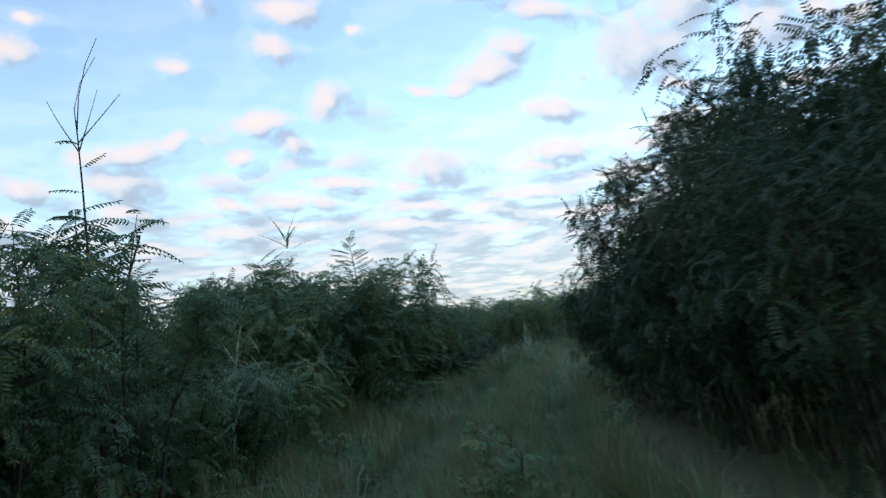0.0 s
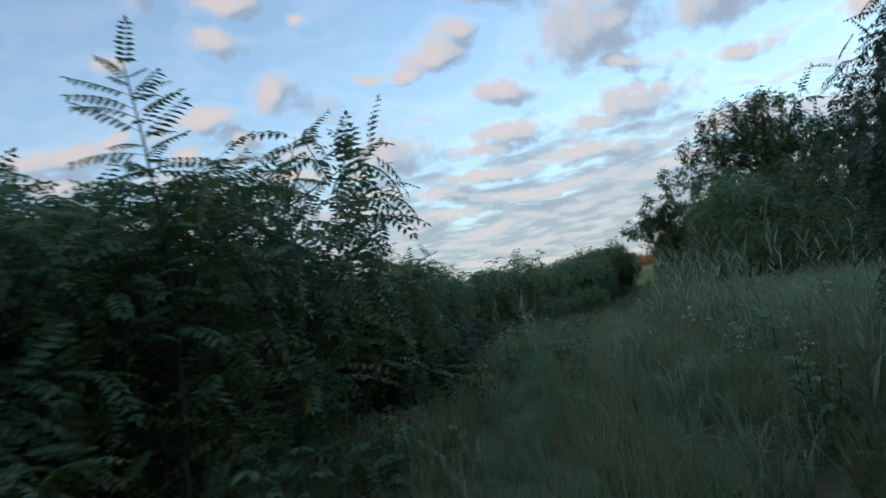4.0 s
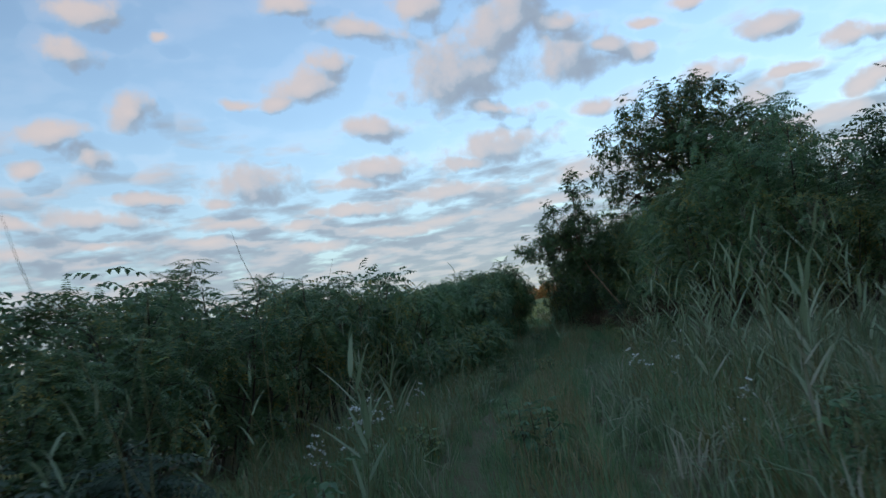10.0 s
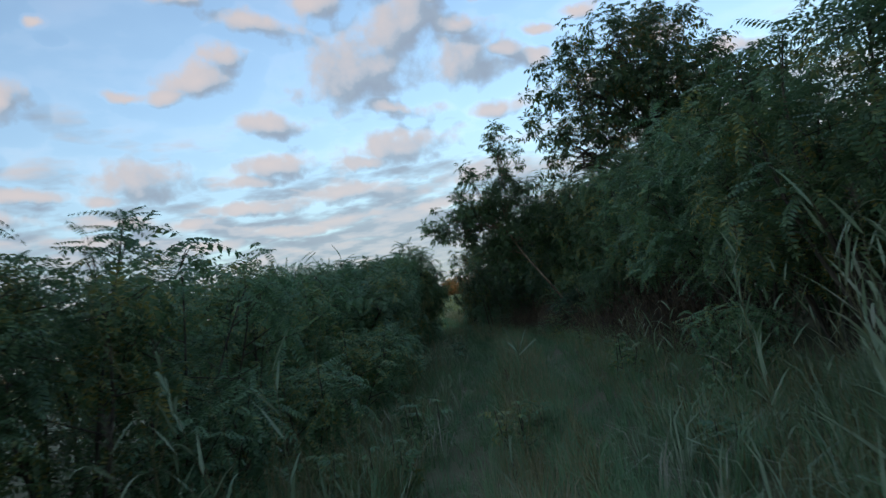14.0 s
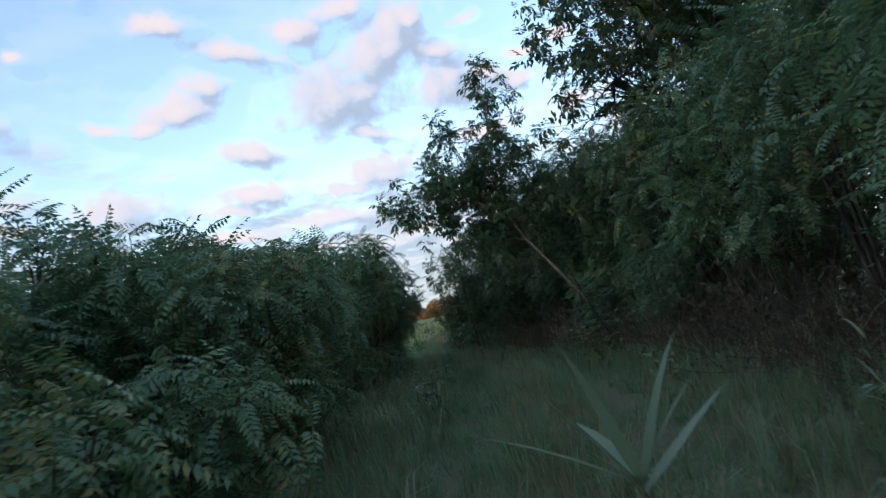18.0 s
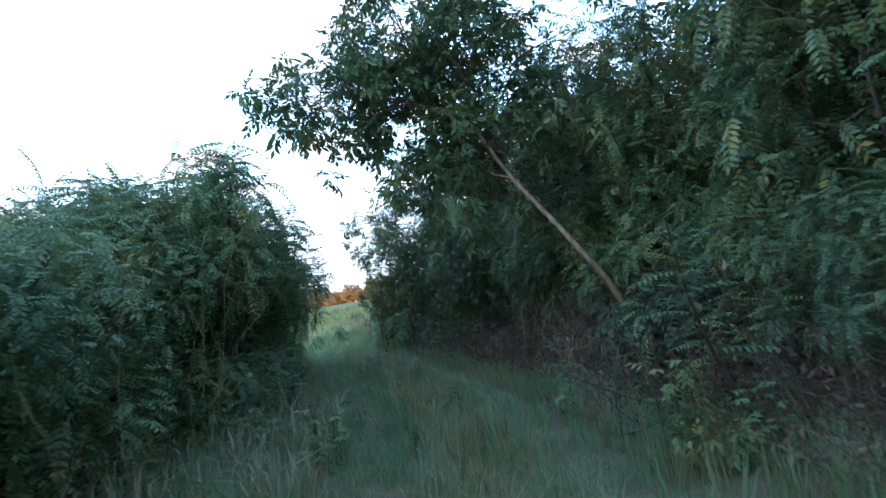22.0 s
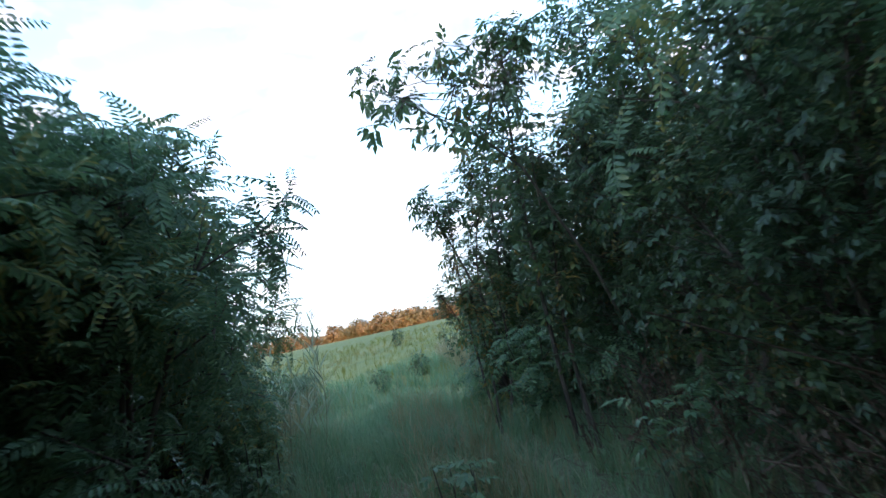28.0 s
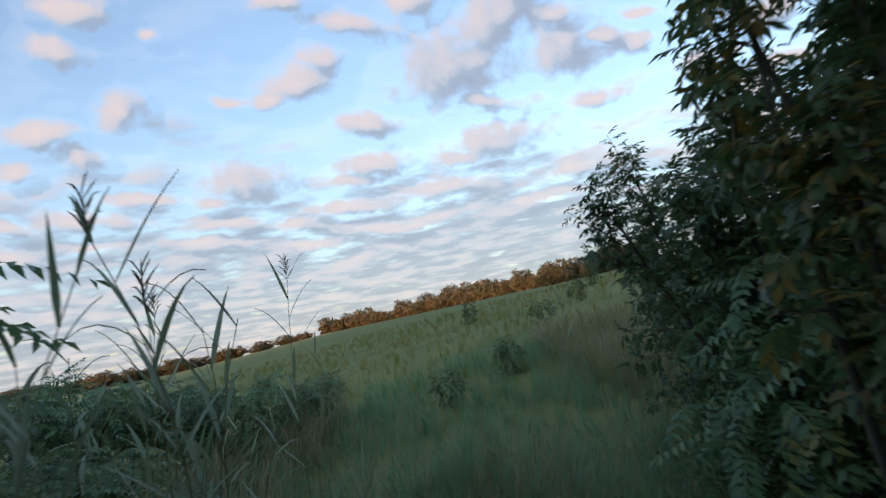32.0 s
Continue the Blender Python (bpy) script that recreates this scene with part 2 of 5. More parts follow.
def spray(count=6, leaf=0.09, wide=0.032, reach=0.12, seed=0):
    """A hanging bunch of pointed leaves on a short stalk."""
    g = np.random.default_rng(seed)
    u = np.linspace(0.25, 1, count)
    base = np.stack([reach * u, 0 * u, -0.25 * reach * u ** 2], -1)
    ang = np.where(np.arange(count) % 2, 1, -1) * (1 - 0.8 * (u == 1)) * g.uniform(0.6, 1.1, count)
    way = np.stack([np.cos(ang), np.sin(ang), -g.uniform(0.3, 0.9, count)], -1)
    up = np.stack([0.4 + 0 * u, 0.3 * g.normal(size=count), 1 + 0 * u], -1)
    size = leaf * g.uniform(0.75, 1.15, count)
    return kite_set(base, way, up, size, size * wide / leaf)


FRONDS = [frond(8, 0.31, 0.2, 0.06, 0.024, 1), frond(8, 0.34, 0.45, 0.061, 0.024, 2), frond(7, 0.28, 0.75, 0.062, 0.025, 3)]
FRONDS_MID = [frond(5, 0.4, 0.25, 0.115, 0.052, 8), frond(4, 0.38, 0.6, 0.12, 0.056, 9)]
FRONDS_NEAR = [frond(9, 0.31, 0.2, 0.056, 0.02, 11, leaflet_set), frond(10, 0.35, 0.45, 0.056, 0.02, 12, leaflet_set), frond(8, 0.28, 0.75, 0.058, 0.021, 13, leaflet_set)]
FRONDS_BIG = [frond(8, 0.42, 0.12, 0.085, 0.034, 4, leaflet_set), frond(8, 0.45, 0.3, 0.085, 0.034, 5, leaflet_set)]
FRONDS_FAR = [frond(4, 0.36, 0.3, 0.13, 0.06, 6), frond(4, 0.36, 0.6, 0.13, 0.06, 7)]
SPRAYS = [spray(6, 0.095, 0.034, 0.14, 1), spray(7, 0.1, 0.036, 0.16, 2), spray(5, 0.09, 0.034, 0.12, 3)]
SPRAYS_FAR = [spray(4, 0.5, 0.26, 0.4, 4), spray(4, 0.45, 0.25, 0.4, 5)]


def curve_to(g, a, b, sag, n=5):
    u = np.linspace(0, 1, n)[:, None]
    mid = np.array([*g.normal(size=2) * 0.1, sag]) * np.linalg.norm(b - a)
    return a + (b - a) * u + mid * (u * (1 - u)) * 2


def leafy(g, wood, leaves, starts, ways, lengths, templates, per, size, lift=0.25):
    """Twigs with leaves set round them, from the starts along the ways."""
    golden = 2.4
    places, turns, sizes, kinds = [], [], [], []
    for i, (a, w, ln) in enumerate(zip(starts, ways, lengths)):
        w = unit(w)
        b = a + w * ln
        if wood and wood[i]:
            wood[i].tube([a, b], [0.008, 0.003], 3)
        side = unit(np.cross(w, [0.1, 0.2, 1.0]))
        other = np.cross(side, w)
        k = np.arange(per)
        u = 0.2 + 0.8 * ((k + 0.5) / per) ** 0.6
        ang = k * golden + g.random() * 6
        open_ = 1.15 - 0.3 * u ** 2
        out = np.cos(ang)[:, None] * side + np.sin(ang)[:, None] * other
        way = w * (1.05 - open_)[:, None] + out * open_[:, None] + np.array([0, 0, lift])
        places.append(a + (b - a) * u[:, None])
        turns.append(frames_for(way, np.array([0, 0, 1.0]) + 0.25 * g.normal(size=(per, 3))))
        sizes.append(size * g.uniform(0.75, 1.2, per))
        kinds.append(g.integers(0, len(templates), per))
    places, turns, sizes, kinds = (np.concatenate(q) for q in (places, turns, sizes, kinds))
    for i, tm in enumerate(templates):
        m = kinds == i
        if m.any():
            leaves.scatter(tm, places[m], turns[m], sizes[m])


def shrub(label, seed, high, wide, stems=6, twigs=44, per=7, templates=FRONDS, mat=LOCUST, bark=BARK, size=1.0, low=0.12,
          name="shrub", category="shrub", spire=0, clumps=0):
    """Several arching stems from one base, each with leafy twigs."""
    g = np.random.default_rng(seed)
    ob = thing(name, label, category)
    leaves = Bits()
    lines, woods = [], []
    for i in range(stems):
        a = (i + g.uniform(-0.3, 0.3)) / stems * 2 * np.pi
        r = wide * g.uniform(0.25, 0.85)
        foot = np.array([math.cos(a), math.sin(a), 0]) * 0.12
        top = np.array([math.cos(a) * r, math.sin(a) * r, high * g.uniform(0.72, 1.0) * (1 - 0.25 * (r / wide) ** 2)])
        if i < spire:
            top = np.array([*g.normal(size=2) * 0.15 * wide, high * 1.25])
        pts = curve_to(g, foot, top, 0.12, 7)
        lines.append(pts)
        woods.append(Bits())
        woods[-1].tube(pts, np.linspace(0.022, 0.006, 7) * high / 2.6, 4)
    starts, ways, lengths, owner = [], [], [], []
    for k in range(twigs):
        pts = lines[k % stems]
        u = low + (0.98 - low) * (k // stems + g.random()) / (twigs // stems + 1)
        j = u * 6
        i0 = min(int(j), 5)
        p = pts[i0] + (pts[i0 + 1] - pts[i0]) * (j - i0)
        out = unit(np.array([p[0], p[1], 0]) + np.array([*g.normal(size=2), 0]) * 0.5 * wide)
        starts.append(p)
        owner.append(k % stems)
        ways.append(out * (1.1 - 0.55 * u) + [0, 0, 0.15 + 0.9 * u ** 2] + 0.25 * g.normal(size=3))
        lengths.append(g.uniform(0.35, 0.8) * (1.15 - 0.45 * u) * wide / 1.3)
    nodes = []
    for k in range(clumps):
        # side branches that carry a dense bunch of leaves at their end
        pts = lines[k % stems]
        u = max(low, 0.2) + (0.95 - max(low, 0.2)) * (k + 0.5) / clumps
        i0 = min(int(u * 6), 5)
        p = pts[i0] + (pts[i0 + 1] - pts[i0]) * (u * 6 - i0)
        out = unit(np.array([p[0], p[1], 0]) + np.array([*g.normal(size=2), 0]) * 0.6 * wide)
        c = p + (out * (1.1 - 0.6 * u) + [0, 0, 0.3]) * wide * g.uniform(0.25, 0.5)
        woods[k % stems].tube([p, c], [0.01, 0.006], 3)
        nodes.append((c, out))
    for k in range(twigs if clumps else 0):
        if k % 3:
            c, out = nodes[(k * 7) % clumps]
            starts[k] = c
            owner[k] = ((k * 7) % clumps) % stems
            ways[k] = unit(g.normal(size=3)) * 0.9 + out * 0.5 + [0, 0, 0.55]
            lengths[k] *= 0.62
    for pts in lines:
        starts.append(pts[-2]), ways.append(pts[-1] - pts[-2] + [0, 0, 0.25]), lengths.append(np.linalg.norm(pts[-1] - pts[-2]) + 0.18)
    carriers = None if templates is FRONDS_FAR else [woods[k] for k in owner] + woods
    leafy(g, carriers, leaves, np.array(starts), np.array(ways), lengths, templates, per, size)
    for w in woods:
        part("stem", w.mesh("stem", bark), ob)
    part("foliage", leaves.mesh("foliage", mat), ob)
    return ob


def tree(label, seed, trunk, lobes, twigs, per=6, templates=SPRAYS, mat=ASH, bark=BARK, size=1.0, radius=0.11, twig=0.55, sides=8,
         name="tree", thin_wood=True):
    """A trunk through the given places, limbs to each lobe of the crown, twigs in the lobes. A lobe: x, y, z, rx, ry, rz."""
    g = np.random.default_rng(seed)
    ob = thing(name, label, "tree")
    pts = np.array(trunk, float)
    t = np.linspace(0, 1, 9) * (len(pts) - 1)
    line = np.stack([np.interp(t, np.arange(len(pts)), pts[:, i]) for i in range(3)], -1)
    line[1:-1] += g.normal(size=(7, 3)) * radius * 0.22
    stem = Bits()
    stem.tube(line, np.linspace(radius, radius * 0.35, 9), sides)
    leaves, carriers = Bits(), []
    starts, ways, lengths, limbs = [], [], [], []
    total = sum(l[3] * l[4] * l[5] for l in lobes)
    for lobe in lobes:
        c, r = np.array(lobe[:3]), np.array(lobe[3:])
        near = line[np.argmin(np.linalg.norm(line - c + [0, 0, r[2]], axis=1))]
        root = curve_to(g, near, c + [0, 0, 0.3 * r[2]], 0.1, 6)
        limb = Bits() if thin_wood else stem
        limb.tube(root, np.linspace(radius * 0.5, radius * 0.14, 6), 6)
        n = max(6, int(twigs * r.prod() / total))
        d = unit(g.normal(size=(n, 3)))
        lump = 1 + 0.22 * np.sin(d[:, 0] * 5 + seed) * np.sin(d[:, 1] * 4.3 + 1) + 0.16 * np.sin(d[:, 2] * 7 + seed)
        rad = (0.35 + 0.65 * g.random(n) ** 0.55) * lump
        p = c + d * rad[:, None] * r
        for q, way in zip(p, d):
            starts.append(q), ways.append(way * r / r.max() + [0, 0, 0.15] + 0.3 * g.normal(size=3)), lengths.append(twig * g.uniform(0.6, 1.2))
        if thin_wood:
            carriers += [limb if k % max(1, n // 26) == 0 else None for k in range(n)]
            for q in p[:: max(1, n // 26)]:
                limb.tube(curve_to(g, root[g.integers(2, 6)], q, 0.08, 5), np.linspace(radius * 0.16, 0.006, 5), 4)
        limbs.append(limb)
    leafy(g, carriers, leaves, np.array(starts), np.array(ways), lengths, templates, per, size, lift=0.05)
    part("trunk", stem.mesh("trunk", bark), ob)
    for limb in limbs if thin_wood else ():
        part("limb", limb.mesh("limb", bark), ob)
    part("crown", leaves.mesh("crown", mat), ob)
    return ob


# ---- the plan: the line of the track, with offsets to its right ----
LINE = [(3.0, -60), (2.0, -20), (1.02, -1.7), (0.4, 4.3), (0.65, 8.0), (1.3, 13.5), (2.2, 19.5), (3.9, 26.0), (6.3, 32.5), (9.0, 38.6),
        (11.4, 43.7), (13.6, 49.6), (15.2, 55.2), (16.2, 60.0), (17.6, 68.0), (20.0, 85.0), (30.0, 140.0)]
RISE = [(-60, 9.0), (-40, 6.0), (-15, 0.1), (0, 0.0), (4, -0.12), (8, -0.13), (13.5, -0.04), (20, 0.03), (29, 0.05), (33, -0.1), (36, -0.15),
        (41, 0.0), (44, 0.08), (50, 0.04), (57, 0.1), (75, 0.1), (140, 0.0)]


def line_x(y):
    return np.interp(y, [q[1] for q in LINE], [q[0] for q in LINE])


def off_line(x, y):
    """How far a place lies to the right of the track's line."""
    slope = (line_x(y + 1.0) - line_x(y - 1.0)) / 2
    return (x - line_x(y)) / np.sqrt(1 + slope ** 2)


def height(x, y):
    x, y = np.asarray(x, float), np.asarray(y, float)
    u = off_line(x, y)
    z = np.interp(y, [q[0] for q in RISE], [q[1] for q in RISE])
    # unseen hill behind the start, added to keep the low sun off the track
    back = np.clip((-y - 34) / 40, 0, 1)
    z = z + 30 * back ** 2 * (3 - 2 * back)
    climb = np.clip(0.5 * (x - 16) + 0.15 * (y - 66), 0, None)
    z = z + 5.2 * (1 - np.exp(-climb / 20)) * np.clip((x + 40) / 60, 0, 1) * np.clip((y - 62) / 14, 0, 1)
    z = z - 0.07 * (np.exp(-((u + 0.4) / 0.22) ** 2) + np.exp(-((u - 1.1) / 0.22) ** 2)) * (y > -14)
    z = z + 0.05 * np.sin(x * 0.9 + 1.3) * np.sin(y * 0.7) * np.clip(np.abs(u - 0.4) / 3 - 0.4, 0, 1)
    return z


def beside(y, u):
    slope = float(line_x(y + 1.0) - line_x(y - 1.0)) / 2
    k = math.hypot(1, slope)
    x, yy = float(line_x(y)) + u / k, y - u * slope / k
    return x, yy, float(height(x, yy))


def axis(near, far, fine, reach):
    a = [near]
    while a[-1] < far:
        a.append(a[-1] + fine)
    step = fine
    while a[-1] < reach:
        step *= 1.35
        a.append(a[-1] + step)
    return a


xs = [-v for v in axis(10, 12, 0.45, 4400)[::-1]] + list(np.arange(-9.6, 24, 0.42)) + axis(24, 26, 0.6, 4400)
ys = [-v for v in axis(6, 60, 2.0, 4400)[::-1]] + list(np.arange(-5.6, 72, 0.55)) + axis(72, 90, 1.5, 4400)
gx, gy = np.meshgrid(xs, ys)
gz = height(gx, gy)
far_off = np.clip((np.hypot(gx - 10, gy - 40) - 500) / 800, 0, 1)
gz = gz * (1 - far_off)
nx, ny = len(xs), len(ys)
ii = np.arange(ny - 1)[:, None] * nx + np.arange(nx - 1)[None]
soil, n, l, p = material("grassy_soil")
geo, nt, nt2 = n.new("ShaderNodeNewGeometry"), n.new("ShaderNodeTexNoise"), n.new("ShaderNodeTexNoise")
nt.inputs["Scale"].default_value, nt.inputs["Detail"].default_value = 0.5, 9
nt2.inputs["Scale"].default_value, nt2.inputs["Detail"].default_value = 22, 6
for q in (nt, nt2):
    l.new(geo.outputs["Position"], q.inputs["Vector"])
r1 = ramp(n, [(0.3, (0.08, 0.1, 0.045)), (0.5, (0.13, 0.125, 0.06)), (0.7, (0.17, 0.13, 0.075))])
r2 = ramp(n, [(0.3, (0.13, 0.155, 0.034)), (0.55, (0.19, 0.195, 0.045)), (0.75, (0.24, 0.205, 0.06))])
sep, mr, mx = n.new("ShaderNodeSeparateXYZ"), n.new("ShaderNodeMapRange"), n.new("ShaderNodeMix")
l.new(geo.outputs["Position"], sep.inputs[0])
l.new(sep.outputs["Y"], mr.inputs[0])
mr.inputs[1].default_value, mr.inputs[2].default_value = 58, 70
mx.data_type = "RGBA"
l.new(nt.outputs["Fac"], r1.inputs[0]), l.new(nt.outputs["Fac"], r2.inputs[0])
l.new(mr.outputs[0], mx.inputs[0]), l.new(r1.outputs[0], mx.inputs[6]), l.new(r2.outputs[0], mx.inputs[7])
l.new(mx.outputs[2], p.inputs["Base Color"])
bp = n.new("ShaderNodeBump")
bp.inputs["Strength"].default_value, bp.inputs["Distance"].default_value = 0.8, 0.05
l.new(nt2.outputs["Fac"], bp.inputs["Height"]), l.new(bp.outputs[0], p.inputs["Normal"])
p.inputs["Roughness"].default_value = 0.95
ground = new("ground", mesh_from("ground", np.stack([gx, gy, gz], -1).reshape(-1, 3),
                                 [np.stack([ii, ii + 1, ii + nx + 1, ii + nx], -1).reshape(-1, 4)], soil))
tagged(ground, "grassy ground with an overgrown two-rut track and a pale field", "ground", kind="structure")
for q in ground.data.polygons:
    q.use_smooth = True

# ---- the cloud backdrop: a dome with flat-bottomed evening clouds ----
BIG_CLOUDS = [(-0.203, 0.44, 0.034, 0.013, -4), (0.039, 0.444, 0.037, 0.012, -9), (0.203, 0.425, 0.032, 0.015, 4), (0.121, 0.408, 0.047, 0.011,
              -12), (0.25, 0.342, 0.068, 0.04, -3), (0.312, 0.388, 0.066, 0.034, 30), (0.349, 0.414, 0.023, 0.017, 6), (0.395, 0.336, 0.052,
              0.031, -24), (0.379, 0.377, 0.032, 0.015, -14), (0.436, 0.333, 0.03, 0.011, -20), (0.05, 0.347, 0.047, 0.02, 8), (-0.033, 0.334,
              0.021, 0.006, -5), (0.011, 0.33, 0.03, 0.01, -6), (-0.173, 0.333, 0.026, 0.019, -8), (-0.268, 0.307, 0.036, 0.013, 7), (-0.04,
              0.227, 0.061, 0.026, -7), (-0.081, 0.211, 0.034, 0.009, -3), (0.142, 0.232, 0.056, 0.015, -1), (0.303, 0.232, 0.068, 0.022, -2)]
SMALL_CLOUDS = [(0.475, 0.312, 0.018, 0.011, -16), (0.086, 0.376, 0.026, 0.013, -7), (-0.231, 0.281, 0.023, 0.015, -20), (-0.298, 0.268, 0.017,
                0.01, -2), (0.108, 0.214, 0.035, 0.009, -4), (0.255, 0.22, 0.032, 0.012, -6), (0.301, 0.287, 0.047, 0.011, -15), (0.134, 0.287,
                0.042, 0.013, -13), (0.44, 0.261, 0.035, 0.011, -2), (0.55, 0.265, 0.025, 0.014, -7), (0.604, 0.307, 0.028, 0.012, -4), (0.485,
                0.345, 0.014, 0.006, -17), (0.679, 0.266, 0.029, 0.01, -2), (0.627, 0.244, 0.025, 0.008, 1), (0.604, 0.226, 0.023, 0.013, -1),
                (0.592, 0.192, 0.021, 0.011, -6), (0.693, 0.213, 0.023, 0.016, 6)]
LEFT_CLOUDS = [(-0.516, 0.387, 0.027, 0.014, 3), (-0.486, 0.419, 0.015, 0.007, 3), (-0.357, 0.379, 0.016, 0.008, -2), (-0.442, 0.233, 0.043,
               0.023, -4), (-0.438, 0.27, 0.048, 0.013, 8), (-0.383, 0.289, 0.022, 0.01, 12), (-0.54, 0.228, 0.029, 0.012, -10), (-0.301, 0.266,
               0.017, 0.008, -5), (-0.232, 0.396, 0.029, 0.014, -5), (-0.309, 0.462, 0.018, 0.019, 4), (0.261, 0.445, 0.035, 0.013, 1), (0.42,
               0.402, 0.018, 0.007, -7), (0.525, 0.359, 0.019, 0.007, -5), (-0.051, 0.484, 0.011, 0.006, -3), (-0.123, 0.414, 0.01, 0.005, -2)]
LOW_BANKS = [(-0.168, 0.223, 0.051, 0.009, -5), (-0.227, 0.203, 0.066, 0.013, -8), (-0.317, 0.204, 0.031, 0.009, -8), (-0.063, 0.179, 0.047,
             0.008, -4), (0.023, 0.167, 0.036, 0.009, 0), (0.1, 0.18, 0.058, 0.009, -1), (0.22, 0.185, 0.086, 0.013, 0), (0.335, 0.147, 0.058,
             0.009, 4), (-0.322, 0.167, 0.037, 0.012, -6), (-0.232, 0.168, 0.036, 0.006, -6), (0.158, 0.143, 0.071, 0.011, -5), (-0.096, 0.16,
             0.044, 0.007, -7), (0.031, 0.139, 0.063, 0.009, -5), (0.401, 0.177, 0.041, 0.011, 2), (-0.578, 0.185, 0.033, 0.01, -4), (-0.442,
             0.2, 0.035, 0.01, -5)]
dens = bpy.data.node_groups.new("cloud_cover", "ShaderNodeTree")
dens.interface.new_socket("way", in_out="INPUT", socket_type="NodeSocketVector")
dens.interface.new_socket("cover", in_out="OUTPUT", socket_type="NodeSocketFloat")
dens.interface.new_socket("body", in_out="OUTPUT", socket_type="NodeSocketFloat")
gi, go = dens.nodes.new("NodeGroupInput"), dens.nodes.new("NodeGroupOutput")


def dn(kind, operation=None):
    node = dens.nodes.new(kind)
    if operation:
        node.operation = operation
    return node


def dmath(op, a, b):
    node = dn("ShaderNodeMath", op)
    for s, v in zip(node.inputs, (a, b)):
        if isinstance(v, (int, float)):
            s.default_value = v
        else:
            dens.links.new(v, s)
    return node.outputs[0]


def dnoise(vector, scale, detail, rough=0.5):
    node = dn("ShaderNodeTexNoise")
    node.inputs["Scale"].default_value, node.inputs["Detail"].default_value, node.inputs["Roughness"].default_value = scale, detail, rough
    dens.links.new(vector, node.inputs["Vector"])
    return node


# x to the right, z up, on a sphere of radius one; low in the sky the layer is seen at a slant, in rows
dsep = dn("ShaderNodeSeparateXYZ")
dens.links.new(gi.outputs[0], dsep.inputs[0])
low_z = dmath("ADD", dmath("MAXIMUM", dsep.outputs["Z"], 0.0), 0.1)
slant = dn("ShaderNodeCombineXYZ")
dens.links.new(dmath("DIVIDE", dsep.outputs["X"], low_z), slant.inputs[0])
dens.links.new(dmath("DIVIDE", dsep.outputs["Y"], low_z), slant.inputs[1])
turned = dn("ShaderNodeMapping")
turned.inputs["Rotation"].default_value, turned.inputs["Scale"].default_value = (0, 0, radians(-10)), (1.0, 1.0, 1)
dens.links.new(slant.outputs[0], turned.inputs[0])
round_noise = dnoise(gi.outputs[0], 30, 5, 0.5)
rows_noise = dnoise(turned.outputs[0], 3.4, 4, 0.5)
wide_noise = dnoise(turned.outputs[0], 0.7, 3, 0.5)
warp = dnoise(gi.outputs[0], 13, 4, 0.55)
bent = dn("ShaderNodeVectorMath", "MULTIPLY_ADD")
dens.links.new(warp.outputs["Color"], bent.inputs[0])
bent.inputs[1].default_value = (0.05, 0.0, 0.034)
dens.links.new(gi.outputs[0], bent.inputs[2])
bsep, flat_way = dn("ShaderNodeSeparateXYZ"), dn("ShaderNodeCombineXYZ")
dens.links.new(bent.outputs[0], bsep.inputs[0])
dens.links.new(bsep.outputs["X"], flat_way.inputs[0])
dens.links.new(bsep.outputs["Z"], flat_way.inputs[1])
best = None
for cx, cy, ra, rb, turn in BIG_CLOUDS + SMALL_CLOUDS + LEFT_CLOUDS + LOW_BANKS:
    mp = dn("ShaderNodeMapping")
    mp.vector_type = "TEXTURE"
    mp.inputs["Location"].default_value = (cx + 0.025, cy + 0.017, 0)
    mp.inputs["Rotation"].default_value = (0, 0, radians(turn))
    mp.inputs["Scale"].default_value = (ra * 1.62, rb * 1.75, 1)
    dens.links.new(flat_way.outputs[0], mp.inputs[0])
    ln = dn("ShaderNodeVectorMath", "LENGTH")
    dens.links.new(mp.outputs[0], ln.inputs[0])
    one = dmath("SUBTRACT", 1.0, ln.outputs["Value"])
    best = one if best is None else dmath("MAXIMUM", best, one)
bulk = dmath("MULTIPLY", dmath("MAXIMUM", best, -0.7), 0.9)
edge = dmath("MULTIPLY", dmath("SUBTRACT", round_noise.outputs["Fac"], 0.52), 1.35)
blob = dmath("ADD", bulk, edge)
deck_in = dmath("MINIMUM", dmath("MAXIMUM", dmath("DIVIDE", dmath("SUBTRACT", 0.38, dsep.outputs["Z"]), 0.3), 0.0), 1.0)
speck = dmath("ADD", dmath("MULTIPLY", rows_noise.outputs["Fac"], 1.7), dmath("MULTIPLY", wide_noise.outputs["Fac"], 0.9))
deck = dmath("ADD", dmath("SUBTRACT", speck, 1.54), dmath("MULTIPLY", deck_in, 0.98))
# the side where the sun stands is clear
sunside = dmath("MINIMUM", dmath("MAXIMUM", dmath("MULTIPLY", dmath("SUBTRACT", -0.25, dsep.outputs["Y"]), 4.0), 0.0), 1.0)
dens.links.new(dmath("SUBTRACT", dmath("MAXIMUM", blob, deck), dmath("MULTIPLY", sunside, 2.5)), go.inputs[0])
dens.links.new(dmath("MAXIMUM", dmath("ADD", bulk, dmath("MULTIPLY", edge, 0.5)), dmath("MULTIPLY", deck, 0.7)), go.inputs[1])

cloud_mat, n, l, p = material("cloud_glow")
n.remove(p)
geo = n.new("ShaderNodeNewGeometry")
sep = n.new("ShaderNodeSeparateXYZ")
DOME = 4200.0


